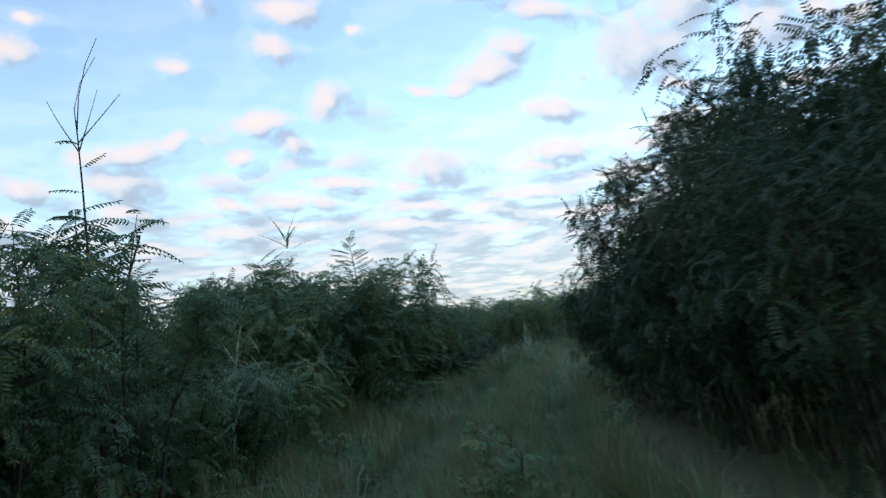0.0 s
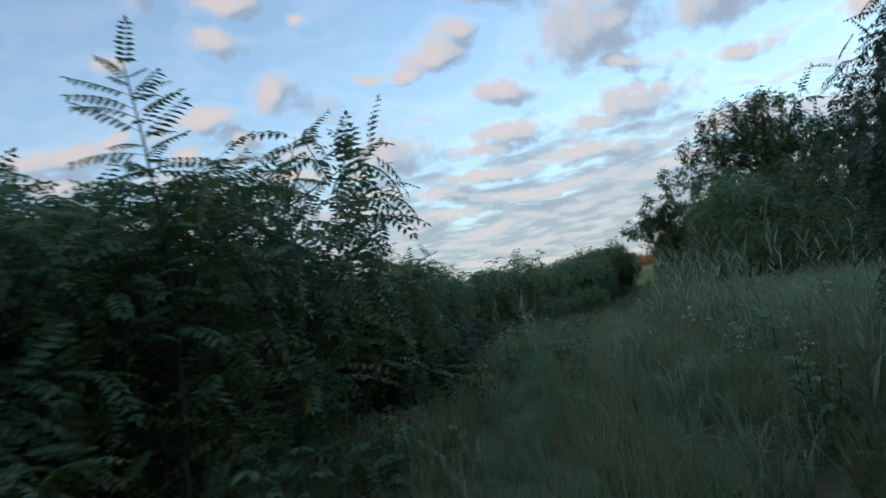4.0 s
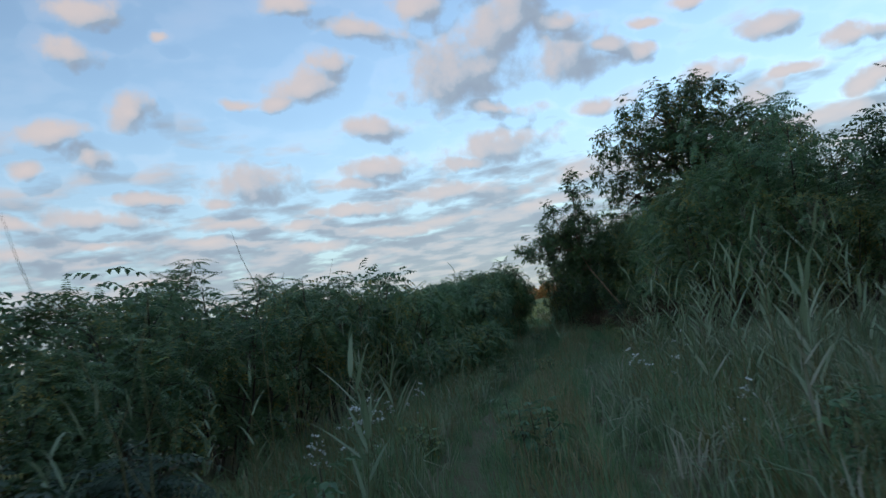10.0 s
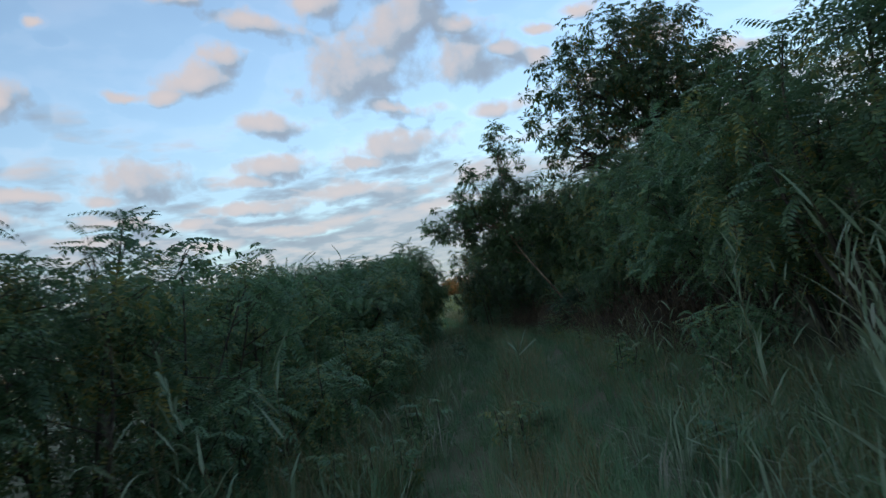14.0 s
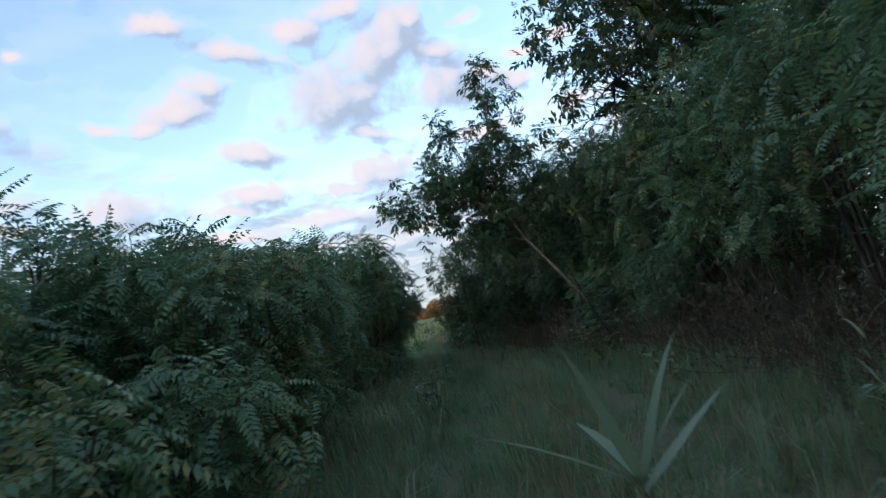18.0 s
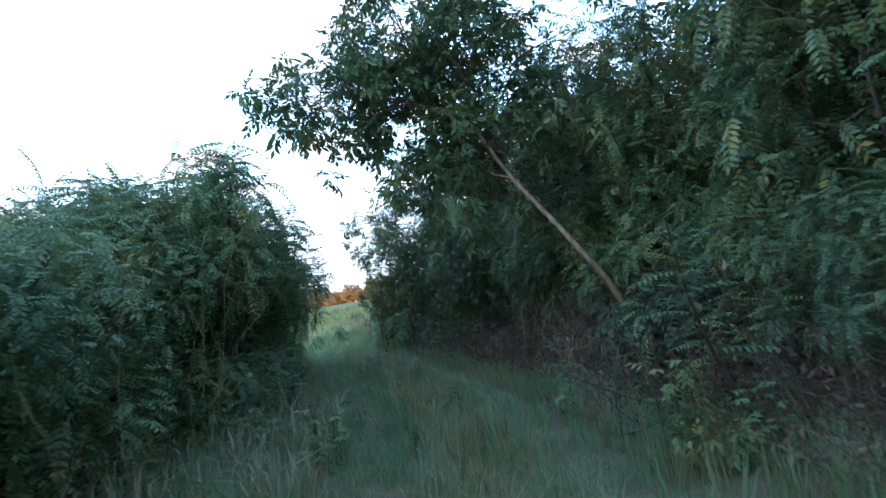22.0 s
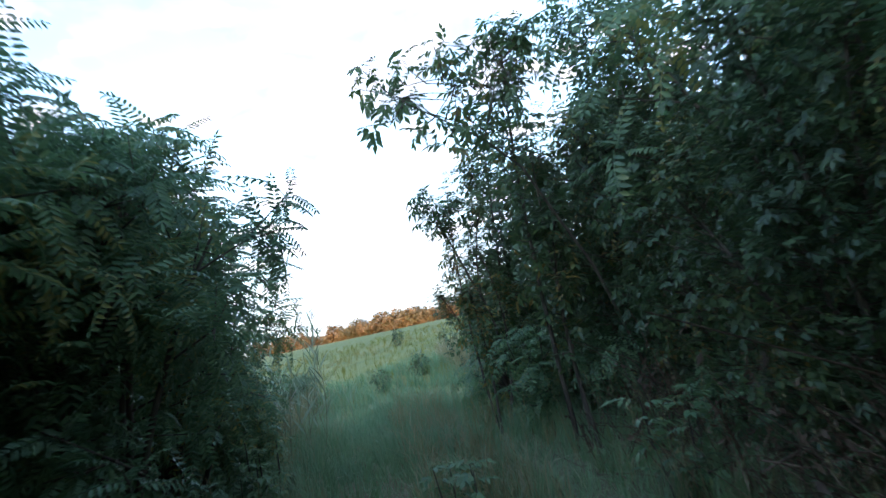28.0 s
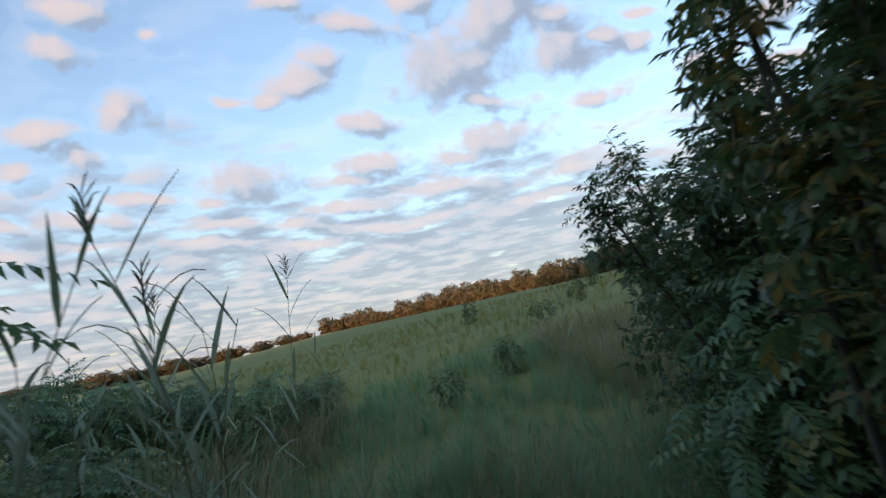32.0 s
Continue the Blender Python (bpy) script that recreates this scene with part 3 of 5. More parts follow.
def nmath(op, a, b, c=None):
    node = n.new("ShaderNodeMath")
    node.operation = op
    for s, v in zip(node.inputs, (a, b, c)):
        if isinstance(v, (int, float)):
            s.default_value = v
        elif v is not None:
            l.new(v, s)
    return node.outputs[0]


comb = n.new("ShaderNodeVectorMath")
comb.operation = "SCALE"
comb.inputs["Scale"].default_value = 1 / DOME
l.new(geo.outputs["Position"], comb.inputs[0])
here, sunward = n.new("ShaderNodeGroup"), n.new("ShaderNodeGroup")
here.node_tree = sunward.node_tree = dens
l.new(comb.outputs[0], here.inputs[0])
push = n.new("ShaderNodeVectorMath")
push.operation = "ADD"
push.inputs[1].default_value = (-0.017, 0, 0.017)
l.new(comb.outputs[0], push.inputs[0])
l.new(push.outputs[0], sunward.inputs[0])
cover = n.new("ShaderNodeMapRange")
cover.interpolation_type = "SMOOTHSTEP"
cover.inputs[1].default_value, cover.inputs[2].default_value = -0.12, 0.62
l.new(here.outputs[0], cover.inputs[0])
lit = n.new("ShaderNodeMapRange")
lit.inputs[1].default_value, lit.inputs[2].default_value = -0.85, 0.8
slope = nmath("SUBTRACT", here.outputs[1], sunward.outputs[1])
l.new(nmath("DIVIDE", slope, nmath("ADD", nmath("ABSOLUTE", slope, 0.0), 0.28)), lit.inputs[0])
tone = ramp(n, [(0.0, (0.25, 0.32, 0.44)), (0.46, (0.32, 0.42, 0.54)), (0.7, (0.46, 0.53, 0.63)), (1.0, (0.68, 0.63, 0.64))])
l.new(lit.outputs[0], tone.inputs[0])
glow, clear, mixed = n.new("ShaderNodeEmission"), n.new("ShaderNodeBsdfTransparent"), n.new("ShaderNodeMixShader")
CLOUD_LIGHT = 0.33
glow.inputs[1].default_value = CLOUD_LIGHT
l.new(tone.outputs[0], glow.inputs[0])
# thin high veil, thicker towards the horizon
vsep, veil = n.new("ShaderNodeSeparateXYZ"), n.new("ShaderNodeMapRange")
l.new(comb.outputs[0], vsep.inputs[0])
veil.interpolation_type = "SMOOTHSTEP"
for s, v in zip(veil.inputs[1:5], (0.05, 0.36, 0.6, 0.25)):
    s.default_value = v
l.new(vsep.outputs["Z"], veil.inputs[0])
l.new(nmath("MAXIMUM", nmath("MULTIPLY", cover.outputs[0], 0.92), veil.outputs[0]), mixed.inputs[0])
l.new(clear.outputs[0], mixed.inputs[1]), l.new(glow.outputs[0], mixed.inputs[2])
l.new(mixed.outputs[0], n["Material Output"].inputs[0])
cloud_mat.cycles.emission_sampling = "NONE"
rings, round_ = 24, 96
e = np.concatenate([np.radians([-1.0]), np.radians(np.linspace(0, 90, rings))])[:, None]
a = (np.arange(round_) / round_ * 2 * np.pi)[None]
dome_v = np.stack([np.cos(e) * np.cos(a), np.cos(e) * np.sin(a), np.sin(e) + 0 * a], -1).reshape(-1, 3) * DOME
i = np.arange(rings)[:, None] * round_
j = np.arange(round_)[None]
k = (j + 1) % round_
backdrop = new("cloud_backdrop", mesh_from("cloud_backdrop", dome_v, [np.stack([i + j, i + k, i + round_ + k, i + round_ + j], -1).reshape(-1, 4)], cloud_mat))
tagged(backdrop, "scattered pink-edged grey evening clouds in a blue sky", "sky", kind="structure")

# ---- shrubs along the track ----
def put(protos, spots, seed, group, lift=0.0):
    """Copies of the prototypes at (y, offset, size) spots; the prototypes take the first spots."""
    g = np.random.default_rng(seed)
    for i, (y, u, s) in enumerate(spots):
        x, yy, z = beside(y, u)
        ob = protos[i % len(protos)]
        m = pose(x, yy, z + lift - 0.03, g.normal() * 3, g.normal() * 3, g.random() * 360) @ Matrix.Diagonal((s * g.uniform(0.92, 1.1), s * g.uniform(0.92, 1.1), s, 1))
        if i < len(protos):
            ob.matrix_basis = m
        else:
            ob = copy_thing(ob, Matrix())
            ob.matrix_basis = m
        tagged(ob, group=group)


LEFT = "shrubs on the open side of the track"
RIGHT = "shrubs on the wooded side of the track"
thicket = [shrub("dense dark green locust shrub beside the grassy track", 11 + i, 2.6, 1.35, stems=7, clumps=18, twigs=80, per=13, size=0.85) for i in range(4)]
g = np.random.default_rng(3)
spots = []
for y in np.arange(14.5, 54.5, 1.55):
    tall = np.interp(y, [8, 14, 18, 26, 34, 40, 43.5, 45, 49, 51, 57], [1.1, 0.95, 0.88, 0.94, 1.1, 1.18, 1.24, 1.18, 1.14, 1.3, 1.4])
    spots.append((y + g.uniform(-0.4, 0.4), -3.45 + g.uniform(-0.3, 0.3), tall * g.uniform(0.85, 1.08)))
# from y 33 on the same hedge gets its extra light from the leaf colour
pale = [shrub("dense fresh green young locust shrub beside the grassy track", 16 + i, 2.6, 1.35, stems=7, clumps=18, twigs=80, per=13, size=0.85, mat=LOCUST_PALE) for i in range(2)]
put(thicket, [q for q in spots if q[0] < 33], 5, LEFT)
put(pale, [q for q in spots if q[0] >= 33], 25, LEFT)
back = [shrub("tall green locust shrub in the thicket", 31 + i, 3.0, 1.7, stems=6, clumps=14, twigs=40, per=6, templates=FRONDS_FAR, size=1.1) for i in range(3)]
spots = []
for row, u in enumerate((-5.6, -8.6)):
    for y in np.arange(9 - row * 2, 52 - 34 * row, 2.0 + 0.4 * row):
        tall = np.interp(y, [8, 18, 26, 36, 43, 46, 50, 60], [0.9, 0.78, 0.85, 1.05, 1.2, 1.05, 1.1, 1.3])
        spots.append((y + g.uniform(-0.7, 0.7), u + g.uniform(-0.7, 0.7), tall * g.uniform(0.85, 1.15)))
spots += [(y, -4.7 + 0.4 * math.sin(y * 1.7), 0.82 + 0.06 * math.sin(y * 2.3)) for y in np.arange(17.5, 34, 1.2)]
spots += [(y, -6.0 + 0.5 * math.sin(y * 2.1), 0.78 + 0.06 * math.sin(y * 3.3)) for y in np.arange(2.5, 9, 1.6)] + [(y, -9.0, 0.92) for y in np.arange(1, 9, 2.2)]
put(back, spots, 6, LEFT)
# the tall group passed early on
front = [shrub("leafy locust shrub with feathery tops beside the track", 51 + i, 3.0, 1.5, stems=8, clumps=20, twigs=80, per=9, size=1.2) for i in range(2)]
put(front, [(13.0, -2.6, 1.16), (11.2, -4.2, 1.18), (14.5, -2.35, 0.9), (10.2, -6.0, 1.16), (8.4, -4.9, 0.8), (12.4, -5.0, 1.18), (4.5, -6.2, 0.76), (6.5, -6.0, 0.82), (8.2, -6.4, 0.88), (2.6, -5.6, 0.75), (7.2, -7.8, 0.95), (11.5, -3.0, 1.02), (10.0, -3.9, 1.04), (12.2, -3.8, 1.06), (9.0, -3.6, 0.85), (41.6, -2.8, 0.92), (43.0, -3.2, 0.98), (42.3, -3.3, 1.08), (40.6, -2.7, 0.88), (56.8, -3.0, 1.0), (55.4, -3.1, 1.05), (59.4, -2.8, 1.0),
            (51.6, -3.4, 1.3), (56.2, -3.4, 1.25), (58.8, -4.4, 1.2), (64.0, -5.2, 1.0), (16.6, -2.2, 0.74), (17.9, -2.3, 0.76), (15.4, -2.5, 0.78), (19.2, -2.5, 0.7), (16.0, -4.4, 1.0),
            (3.2, -3.5, 0.8), (4.6, -4.2, 0.62), (61.5, -5.2, 1.15), (48.2, -3.8, 1.0), (46.8, -3.4, 0.92), (6.4, -4.9, 0.6), (51.4, -4.6, 1.3), (53.4, -5.0, 1.3)], 7, LEFT)
near = [shrub("feathery-leaved locust shrub close beside the track", 56 + i, 3.0, 1.4, stems=8, clumps=22, twigs=84, per=8, templates=FRONDS_NEAR, size=1.1) for i in range(2)]
put(near, [(16.2, -2.0, 0.66), (17.5, -1.85, 0.68), (52.5, -3.2, 1.35), (54.0, -3.3, 1.25), (3.0, -2.75, 0.8), (51.2, -3.2, 1.15), (18.6, -2.0, 0.62), (16.9, -2.0, 0.74)], 18, LEFT)
# these and the corner shrubs are brightened by leaf colour in place of light
overhang = [shrub("tall locust shrub leaning out over the ruts on bare stems", 98, 3.4, 1.35, stems=6, clumps=22, twigs=100, per=8, templates=FRONDS_NEAR, size=1.0, low=0.45, mat=LOCUST_PALE)]
put(overhang, [(52.1, -2.6, 1.2), (51.2, -2.55, 1.25), (53.2, -3.2, 1.2), (54.4, -3.1, 0.98), (58.2, -2.5, 1.15), (57.3, -2.15, 1.12), (55.9, -2.9, 1.15)], 43, LEFT)
corner = [shrub("tall feathery locust shrub at the corner of the field", 96, 3.6, 1.2, stems=9, twigs=150, per=8, templates=FRONDS_NEAR, size=1.0, low=0.08, clumps=26, mat=LOCUST_PALE)]
put(corner, [(59.8, -2.3, 1.05), (61.0, -2.35, 0.72), (58.4, -2.9, 0.98), (56.7, -1.9, 0.97), (55.6, -3.0, 1.05), (60.5, -3.3, 1.1)], 29, LEFT)
crown = shrub("young locust shrub with a feathery crown on thin stems", 58, 2.95, 0.85, stems=5, clumps=12, twigs=46, per=8, templates=FRONDS_NEAR, size=1.0, low=0.5)
put([crown], [(4.4, -2.45, 1.03), (3.3, -2.95, 0.9)], 41, LEFT)
dark_low = [shrub("low dense dark locust shrub at the track edge", 66 + i, 1.3, 0.8, stems=6, twigs=48, per=8, size=1.1, low=0.05, mat=LOCUST_SHADED) for i in range(2)]
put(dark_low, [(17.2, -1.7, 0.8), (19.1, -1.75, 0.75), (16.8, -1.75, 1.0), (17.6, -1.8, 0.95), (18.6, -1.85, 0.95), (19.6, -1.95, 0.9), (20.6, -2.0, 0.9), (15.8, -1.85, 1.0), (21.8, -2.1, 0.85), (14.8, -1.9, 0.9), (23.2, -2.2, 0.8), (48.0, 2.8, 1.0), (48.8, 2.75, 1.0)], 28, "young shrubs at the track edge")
green_low = [shrub("low dense green locust shrub at the track edge", 68 + i, 1.3, 0.8, stems=6, twigs=48, per=8, size=1.0, low=0.05, mat=LOCUST_PALE if i else LOCUST) for i in range(2)]
put(green_low, [(60.7, -2.1, 1.05), (61.7, -2.6, 1.6), (62.6, -3.4, 1.65), (61.5, -2.4, 1.1), (62.3, -2.8, 1.05), (62.0, -3.7, 1.2), (63.2, -3.4, 1.0), (60.2, -3.2, 1.2), (63.0, -4.6, 1.2), (64.2, -5.4, 1.2), (64.5, -3.2, 0.8), (65.2, -4.2, 0.85), (64.8, -2.1, 0.5), (65.8, -2.9, 0.55), (66.2, -5.2, 0.8), (60.4, -1.9, 0.9), (66.8, -4.8, 1.15), (67.6, -4.0, 1.1), (68.2, -3.2, 1.0), (68.8, -2.5, 0.9), (69.8, -1.9, 0.75), (68.4, -4.9, 1.25), (69.4, -3.8, 1.15), (63.8, -2.3, 0.8), (4.0, -3.0, 1.05), (5.2, -2.6, 1.0), (6.6, -2.7, 1.1), (7.8, -2.5, 1.05), (3.2, -4.4, 1.25), (5.6, -4.2, 1.25), (9.2, -2.6, 0.95), (2.0, -4.0, 1.25), (1.0, -5.2, 1.35), (4.2, -6.0, 1.45), (2.6, -3.1, 1.2), (3.4, -3.6, 1.35), (4.4, -3.5, 1.3)], 42, "young shrubs at the track edge")
low = [shrub("low young locust shrub at the track edge", 61 + i, 1.35, 0.95, stems=6, twigs=36, per=8, mat=LOCUST_PALE, size=1.1) for i in range(3)]
put(low, [(48.8, 3.1, 0.9), (51.3, -2.1, 0.9), (52.5, -2.0, 0.9), (54.5, -2.2, 0.8), (50.2, -2.3, 0.85), (16.0, -2.5, 0.8), (18.6, -2.6, 0.7), (33.5, -2.3, 0.9), (35.2, -2.2, 1.0), (37.4, -2.2, 1.1), (39.3, -2.1, 1.05),
          (42.2, -2.5, 1.0), (47.5, -2.9, 1.0), (36.0, 3.0, 0.8), (52.0, 3.0, 0.6), (47.3, 3.4, 0.8), (47.3, 3.9, 0.8), (57.5, 2.7, 0.7), (59.6, 2.4, 0.8), (61.0, 2.0, 1.0), (62.6, 1.9, 1.1), (64.2, 2.6, 1.0), (62.6, -2.2, 0.5), (64.0, -2.4, 0.55)], 8, "young shrubs at the track edge")
# the wooded side
# the second of these carries added light in its leaf colour
wood = [shrub("tall dense green locust shrub with bare lower stems", 71 + i, 4.3, 2.0, stems=9, clumps=26, twigs=110, per=9, size=1.35, low=0.3, mat=LOCUST_PALE if i == 1 else LOCUST) for i in range(3)]
spots = [(y + g.uniform(-0.3, 0.3), u + g.uniform(-0.2, 0.2), s * g.uniform(0.92, 1.06)) for y, u, s in
         [(31.5, 5.8, 0.72), (33.4, 5.2, 1.0), (35.2, 4.8, 1.06), (37.0, 4.6, 0.92), (38.9, 4.6, 0.98), (40.8, 4.6, 1.03), (42.8, 4.7, 1.04), (44.8, 4.8, 1.02),
          (46.8, 4.9, 1.02), (48.6, 5.2, 1.05), (50.4, 6.4, 1.1), (51.5, 5.0, 1.26), (53.4, 5.0, 1.28), (50.6, 4.2, 0.8), (52.4, 4.0, 0.85), (54.4, 4.2, 0.9), (56.4, 4.2, 1.0), (58.4, 4.1, 1.08), (60.4, 4.6, 1.05),
          (64.2, 6.4, 1.0), (45.9, 3.2, 0.46), (47.2, 3.5, 0.42), (49.4, 3.7, 0.55), (51.6, 3.9, 0.6), (53.6, 3.8, 0.6)]]
put(wood, spots, 9, RIGHT)
# spots with y below zero are unseen shrubs, added to shade the start
spots = [(y + g.uniform(-0.6, 0.6), u + g.uniform(-0.5, 0.5), 0.6 * s * g.uniform(0.9, 1.1)) for y, u, s in
         [(16, 10.5, 0.95), (19, 10.2, 0.85), (22, 9.8, 0.8), (38.5, 6.0, 0.6), (40.5, 6.0, 0.6), (42.5, 6.0, 0.6), (44.5, 6.0, 0.6), (46.5, 6.2, 0.6), (25, 9.0, 0.8), (28, 8.6, 1.05), (31, 8.2, 1.4), (34, 7.8, 1.5), (37, 7.4, 1.6), (40, 7.2, 1.5), (43, 7.4, 1.6),
          (46, 7.4, 1.9), (49, 7.4, 1.7), (52, 7, 1.5), (55, 6.8, 1.5), (58, 6.6, 1.6), (61, 6.4, 1.5), (12, 8, 1.3), (13.5, 11, 1.3), (27, 12, 0.95), (33, 12, 1.7), (37, 11, 1.8), (45, 12, 1.8), (53, 10.5, 1.6), (-1.5, 5.6, 1.9), (-5.5, 5.0, 1.9), (-4.0, -5.2, 1.8), (-0.5, -6.8, 1.7), (-9.0, -4, 2.0), (23.5, 7.6, 0.8), (27, 6.6, 0.8), (29.5, 6.2, 0.85)]]
deep = [shrub("tall green shrub in the wooded strip", 81 + i, 5.0, 2.7, stems=9, twigs=150, per=7, templates=FRONDS_FAR, clumps=26, mat=ASH) for i in range(2)]
put(deep, spots, 10, RIGHT)
canopy = [shrub("tall dense dark locust canopy over the hollow", 101 + i, 6.0, 2.5, stems=9, clumps=34, twigs=190, per=9, size=1.3, low=0.35) for i in range(2)]
put(canopy, [(55.4, 4.5, 1.0), (57.4, 5.2, 0.72), (53.2, 4.6, 0.98), (51.0, 5.2, 0.95), (48.7, 5.6, 0.9), (59.6, 5.4, 0.7)], 44, RIGHT)
# narrow-leaved bushes where the track meets the field
willow = [shrub("dense dark narrow-leaved bush overhanging the field edge", 86 + i, 4.2, 1.8, stems=9, twigs=340, per=13, templates=SPRAYS, mat=ASH, size=0.82, low=0.06) for i in range(2)]
put(willow, [(62.3, 3.35, 1.14), (60.9, 3.4, 1.1), (64.2, 4.5, 0.85), (64.6, 2.4, 0.72), (63.4, 2.1, 0.6), (60.0, 3.5, 1.05), (65.0, 5.6, 1.0), (58.2, 3.1, 0.8), (56.2, 2.9, 0.75)], 16, RIGHT)
slender = [shrub("slender narrow-leaved bush leaning out over the field edge", 89, 3.3, 0.55, stems=3, twigs=60, per=8, templates=SPRAYS, mat=ASH, size=0.95, low=0.35, spire=1)]
put(slender, [(61.5, 1.35, 0.8), (62.6, 1.9, 1.05), (59.3, 1.8, 1.0)], 19, RIGHT)
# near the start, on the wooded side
# the thicket's darkness is painted into its leaf colour
start = [shrub("large dark locust thicket overhanging the track", 91 + i, 5.4, 2.6, stems=10, clumps=40, twigs=200, per=11, templates=FRONDS, size=1.2, low=0.06, mat=LOCUST_SHADED) for i in range(2)]
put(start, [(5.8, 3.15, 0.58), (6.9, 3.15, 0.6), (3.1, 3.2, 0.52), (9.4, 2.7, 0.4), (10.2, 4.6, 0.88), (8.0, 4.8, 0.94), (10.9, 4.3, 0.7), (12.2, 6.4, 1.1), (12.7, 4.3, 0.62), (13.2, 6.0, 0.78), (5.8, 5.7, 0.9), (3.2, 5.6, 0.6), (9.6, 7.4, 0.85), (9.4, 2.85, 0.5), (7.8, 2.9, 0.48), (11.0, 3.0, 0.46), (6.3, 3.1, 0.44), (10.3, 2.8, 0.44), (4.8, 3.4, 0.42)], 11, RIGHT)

# ---- slender saplings with flat feathery leaves ----
def sapling(label, seed, foot, top, leaves, bare=False, size=1.0):
    g = np.random.default_rng(seed)
    ob = thing("sapling", label, "sapling")
    foot, top = np.array(foot, float), np.array(top, float)
    st = Bits()
    line = curve_to(g, np.zeros(3), top - foot, 0.02, 7)
    st.tube(line, np.linspace(0.022, 0.005, 7), 6)
    part("stem", st.mesh("stem", BARK), ob)
    blades = []
    for t in FRONDS_BIG:
        me = mesh_from("frond", *t, LOCUST)
        bm = bmesh.new()
        bm.from_mesh(me)
        bmesh.ops.remove_doubles(bm, verts=bm.verts, dist=1e-5)
        bm.to_mesh(me)
        bm.free()
        blades.append(me)
    for k in range(leaves):
        u = 0.42 + 0.58 * k / leaves
        p = np.array([np.interp(u * 6, np.arange(7), line[:, i]) for i in range(3)])
        a = k * 2.4 + g.normal() * 0.3
        m = frames_for(np.array([[math.cos(a), math.sin(a), g.uniform(-0.15, 0.4) + 0.9 * u ** 6]]), np.array([[0.1 * g.normal(), 0.1 * g.normal(), 1.0]]))[0]
        ob2 = part("frond", blades[k % 2], ob)
        s = size * g.uniform(0.55, 1.15) * (1.15 - 0.5 * u ** 3)
        ob2.matrix_basis = Matrix.LocRotScale(p, Matrix(m.tolist()).to_quaternion(), (s, s, s))
    for k in range(5 if bare else 0):
        b = Bits()
        p = line[5] + (line[6] - line[5]) * g.random()
        b.tube(curve_to(g, p, p + np.array([g.normal() * 0.25, g.normal() * 0.25, g.uniform(0.3, 0.7)]), 0.05, 4), [0.006, 0.004, 0.003, 0.002], 4)
        part("twig", b.mesh("twig", TWIG), ob, "bare dead twig")
    ob.location = foot
    return tagged(ob, group="saplings above the shrubs")


sapling("slender locust sapling with tiers of feathery leaves", 601, (-1.35, 11.3, -0.1), (-1.26, 11.2, 3.28), 62)
sapling("thin sapling with bare dead twigs at its top", 602, (-1.95, 3.5, -0.1), (-1.9, 3.45, 3.35), 10, True)
sapling("short locust sapling with one tuft of feathery leaves", 607, (0.5, 18.95, 0.0), (0.57, 18.9, 2.05), 16, size=0.6)
sapling("young locust sapling leaning out over the ruts", 606, (15.0, 45.9, 0.0), (13.75, 45.3, 1.75), 26, size=0.8)

# ---- trees ----
tall_tree = tree("tall broad-crowned green tree rising over the hedge", 5, [(20.4, 47.2, 0), (20.5, 47.3, 3), (20.8, 47.5, 6), (21.2, 47.8, 9.5)],
                 [(20.0, 47.4, 6.8, 2.1, 2.2, 1.8), (21.3, 48.0, 9.0, 1.5, 1.6, 2.2), (22.4, 47.5, 7.4, 1.9, 2.0, 1.9), (18.7, 47.3, 8.7, 1.3, 1.4, 1.6), (17.1, 47.0, 7.5, 1.35, 1.4, 1.3),
                  (17.0, 47.2, 5.4, 1.15, 1.2, 1.0), (20.8, 47.2, 5.0, 1.7, 1.8, 1.4), (24.0, 47.2, 6.6, 1.6, 1.7, 1.6)],
                 1250, per=7, size=1.7, radius=0.2, twig=0.7)
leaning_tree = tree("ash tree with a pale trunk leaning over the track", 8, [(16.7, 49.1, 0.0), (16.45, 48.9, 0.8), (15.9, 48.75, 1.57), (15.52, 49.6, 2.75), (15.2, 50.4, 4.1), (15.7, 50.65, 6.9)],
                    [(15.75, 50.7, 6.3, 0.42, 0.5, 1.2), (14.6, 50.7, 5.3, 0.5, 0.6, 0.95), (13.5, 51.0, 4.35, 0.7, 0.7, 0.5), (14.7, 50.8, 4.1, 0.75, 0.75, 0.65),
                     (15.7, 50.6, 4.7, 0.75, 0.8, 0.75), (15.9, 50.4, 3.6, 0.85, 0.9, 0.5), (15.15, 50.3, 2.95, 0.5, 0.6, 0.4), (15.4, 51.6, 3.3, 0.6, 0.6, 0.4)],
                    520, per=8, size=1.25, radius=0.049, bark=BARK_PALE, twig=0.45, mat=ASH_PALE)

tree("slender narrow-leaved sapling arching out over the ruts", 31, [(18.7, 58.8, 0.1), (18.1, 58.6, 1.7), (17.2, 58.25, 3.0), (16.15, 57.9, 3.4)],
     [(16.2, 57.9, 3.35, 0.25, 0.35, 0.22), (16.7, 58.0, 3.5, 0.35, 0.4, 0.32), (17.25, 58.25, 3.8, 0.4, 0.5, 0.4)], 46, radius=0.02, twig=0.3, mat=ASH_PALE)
tree("thin leaning stem with one tuft of narrow leaves", 32, [(18.4, 61.9, 0.1), (18.1, 61.75, 1.6), (17.6, 61.6, 2.7), (17.42, 61.55, 3.15)],
     [(17.42, 61.55, 3.1, 0.2, 0.25, 0.26)], 14, radius=0.022, twig=0.25, mat=ASH)

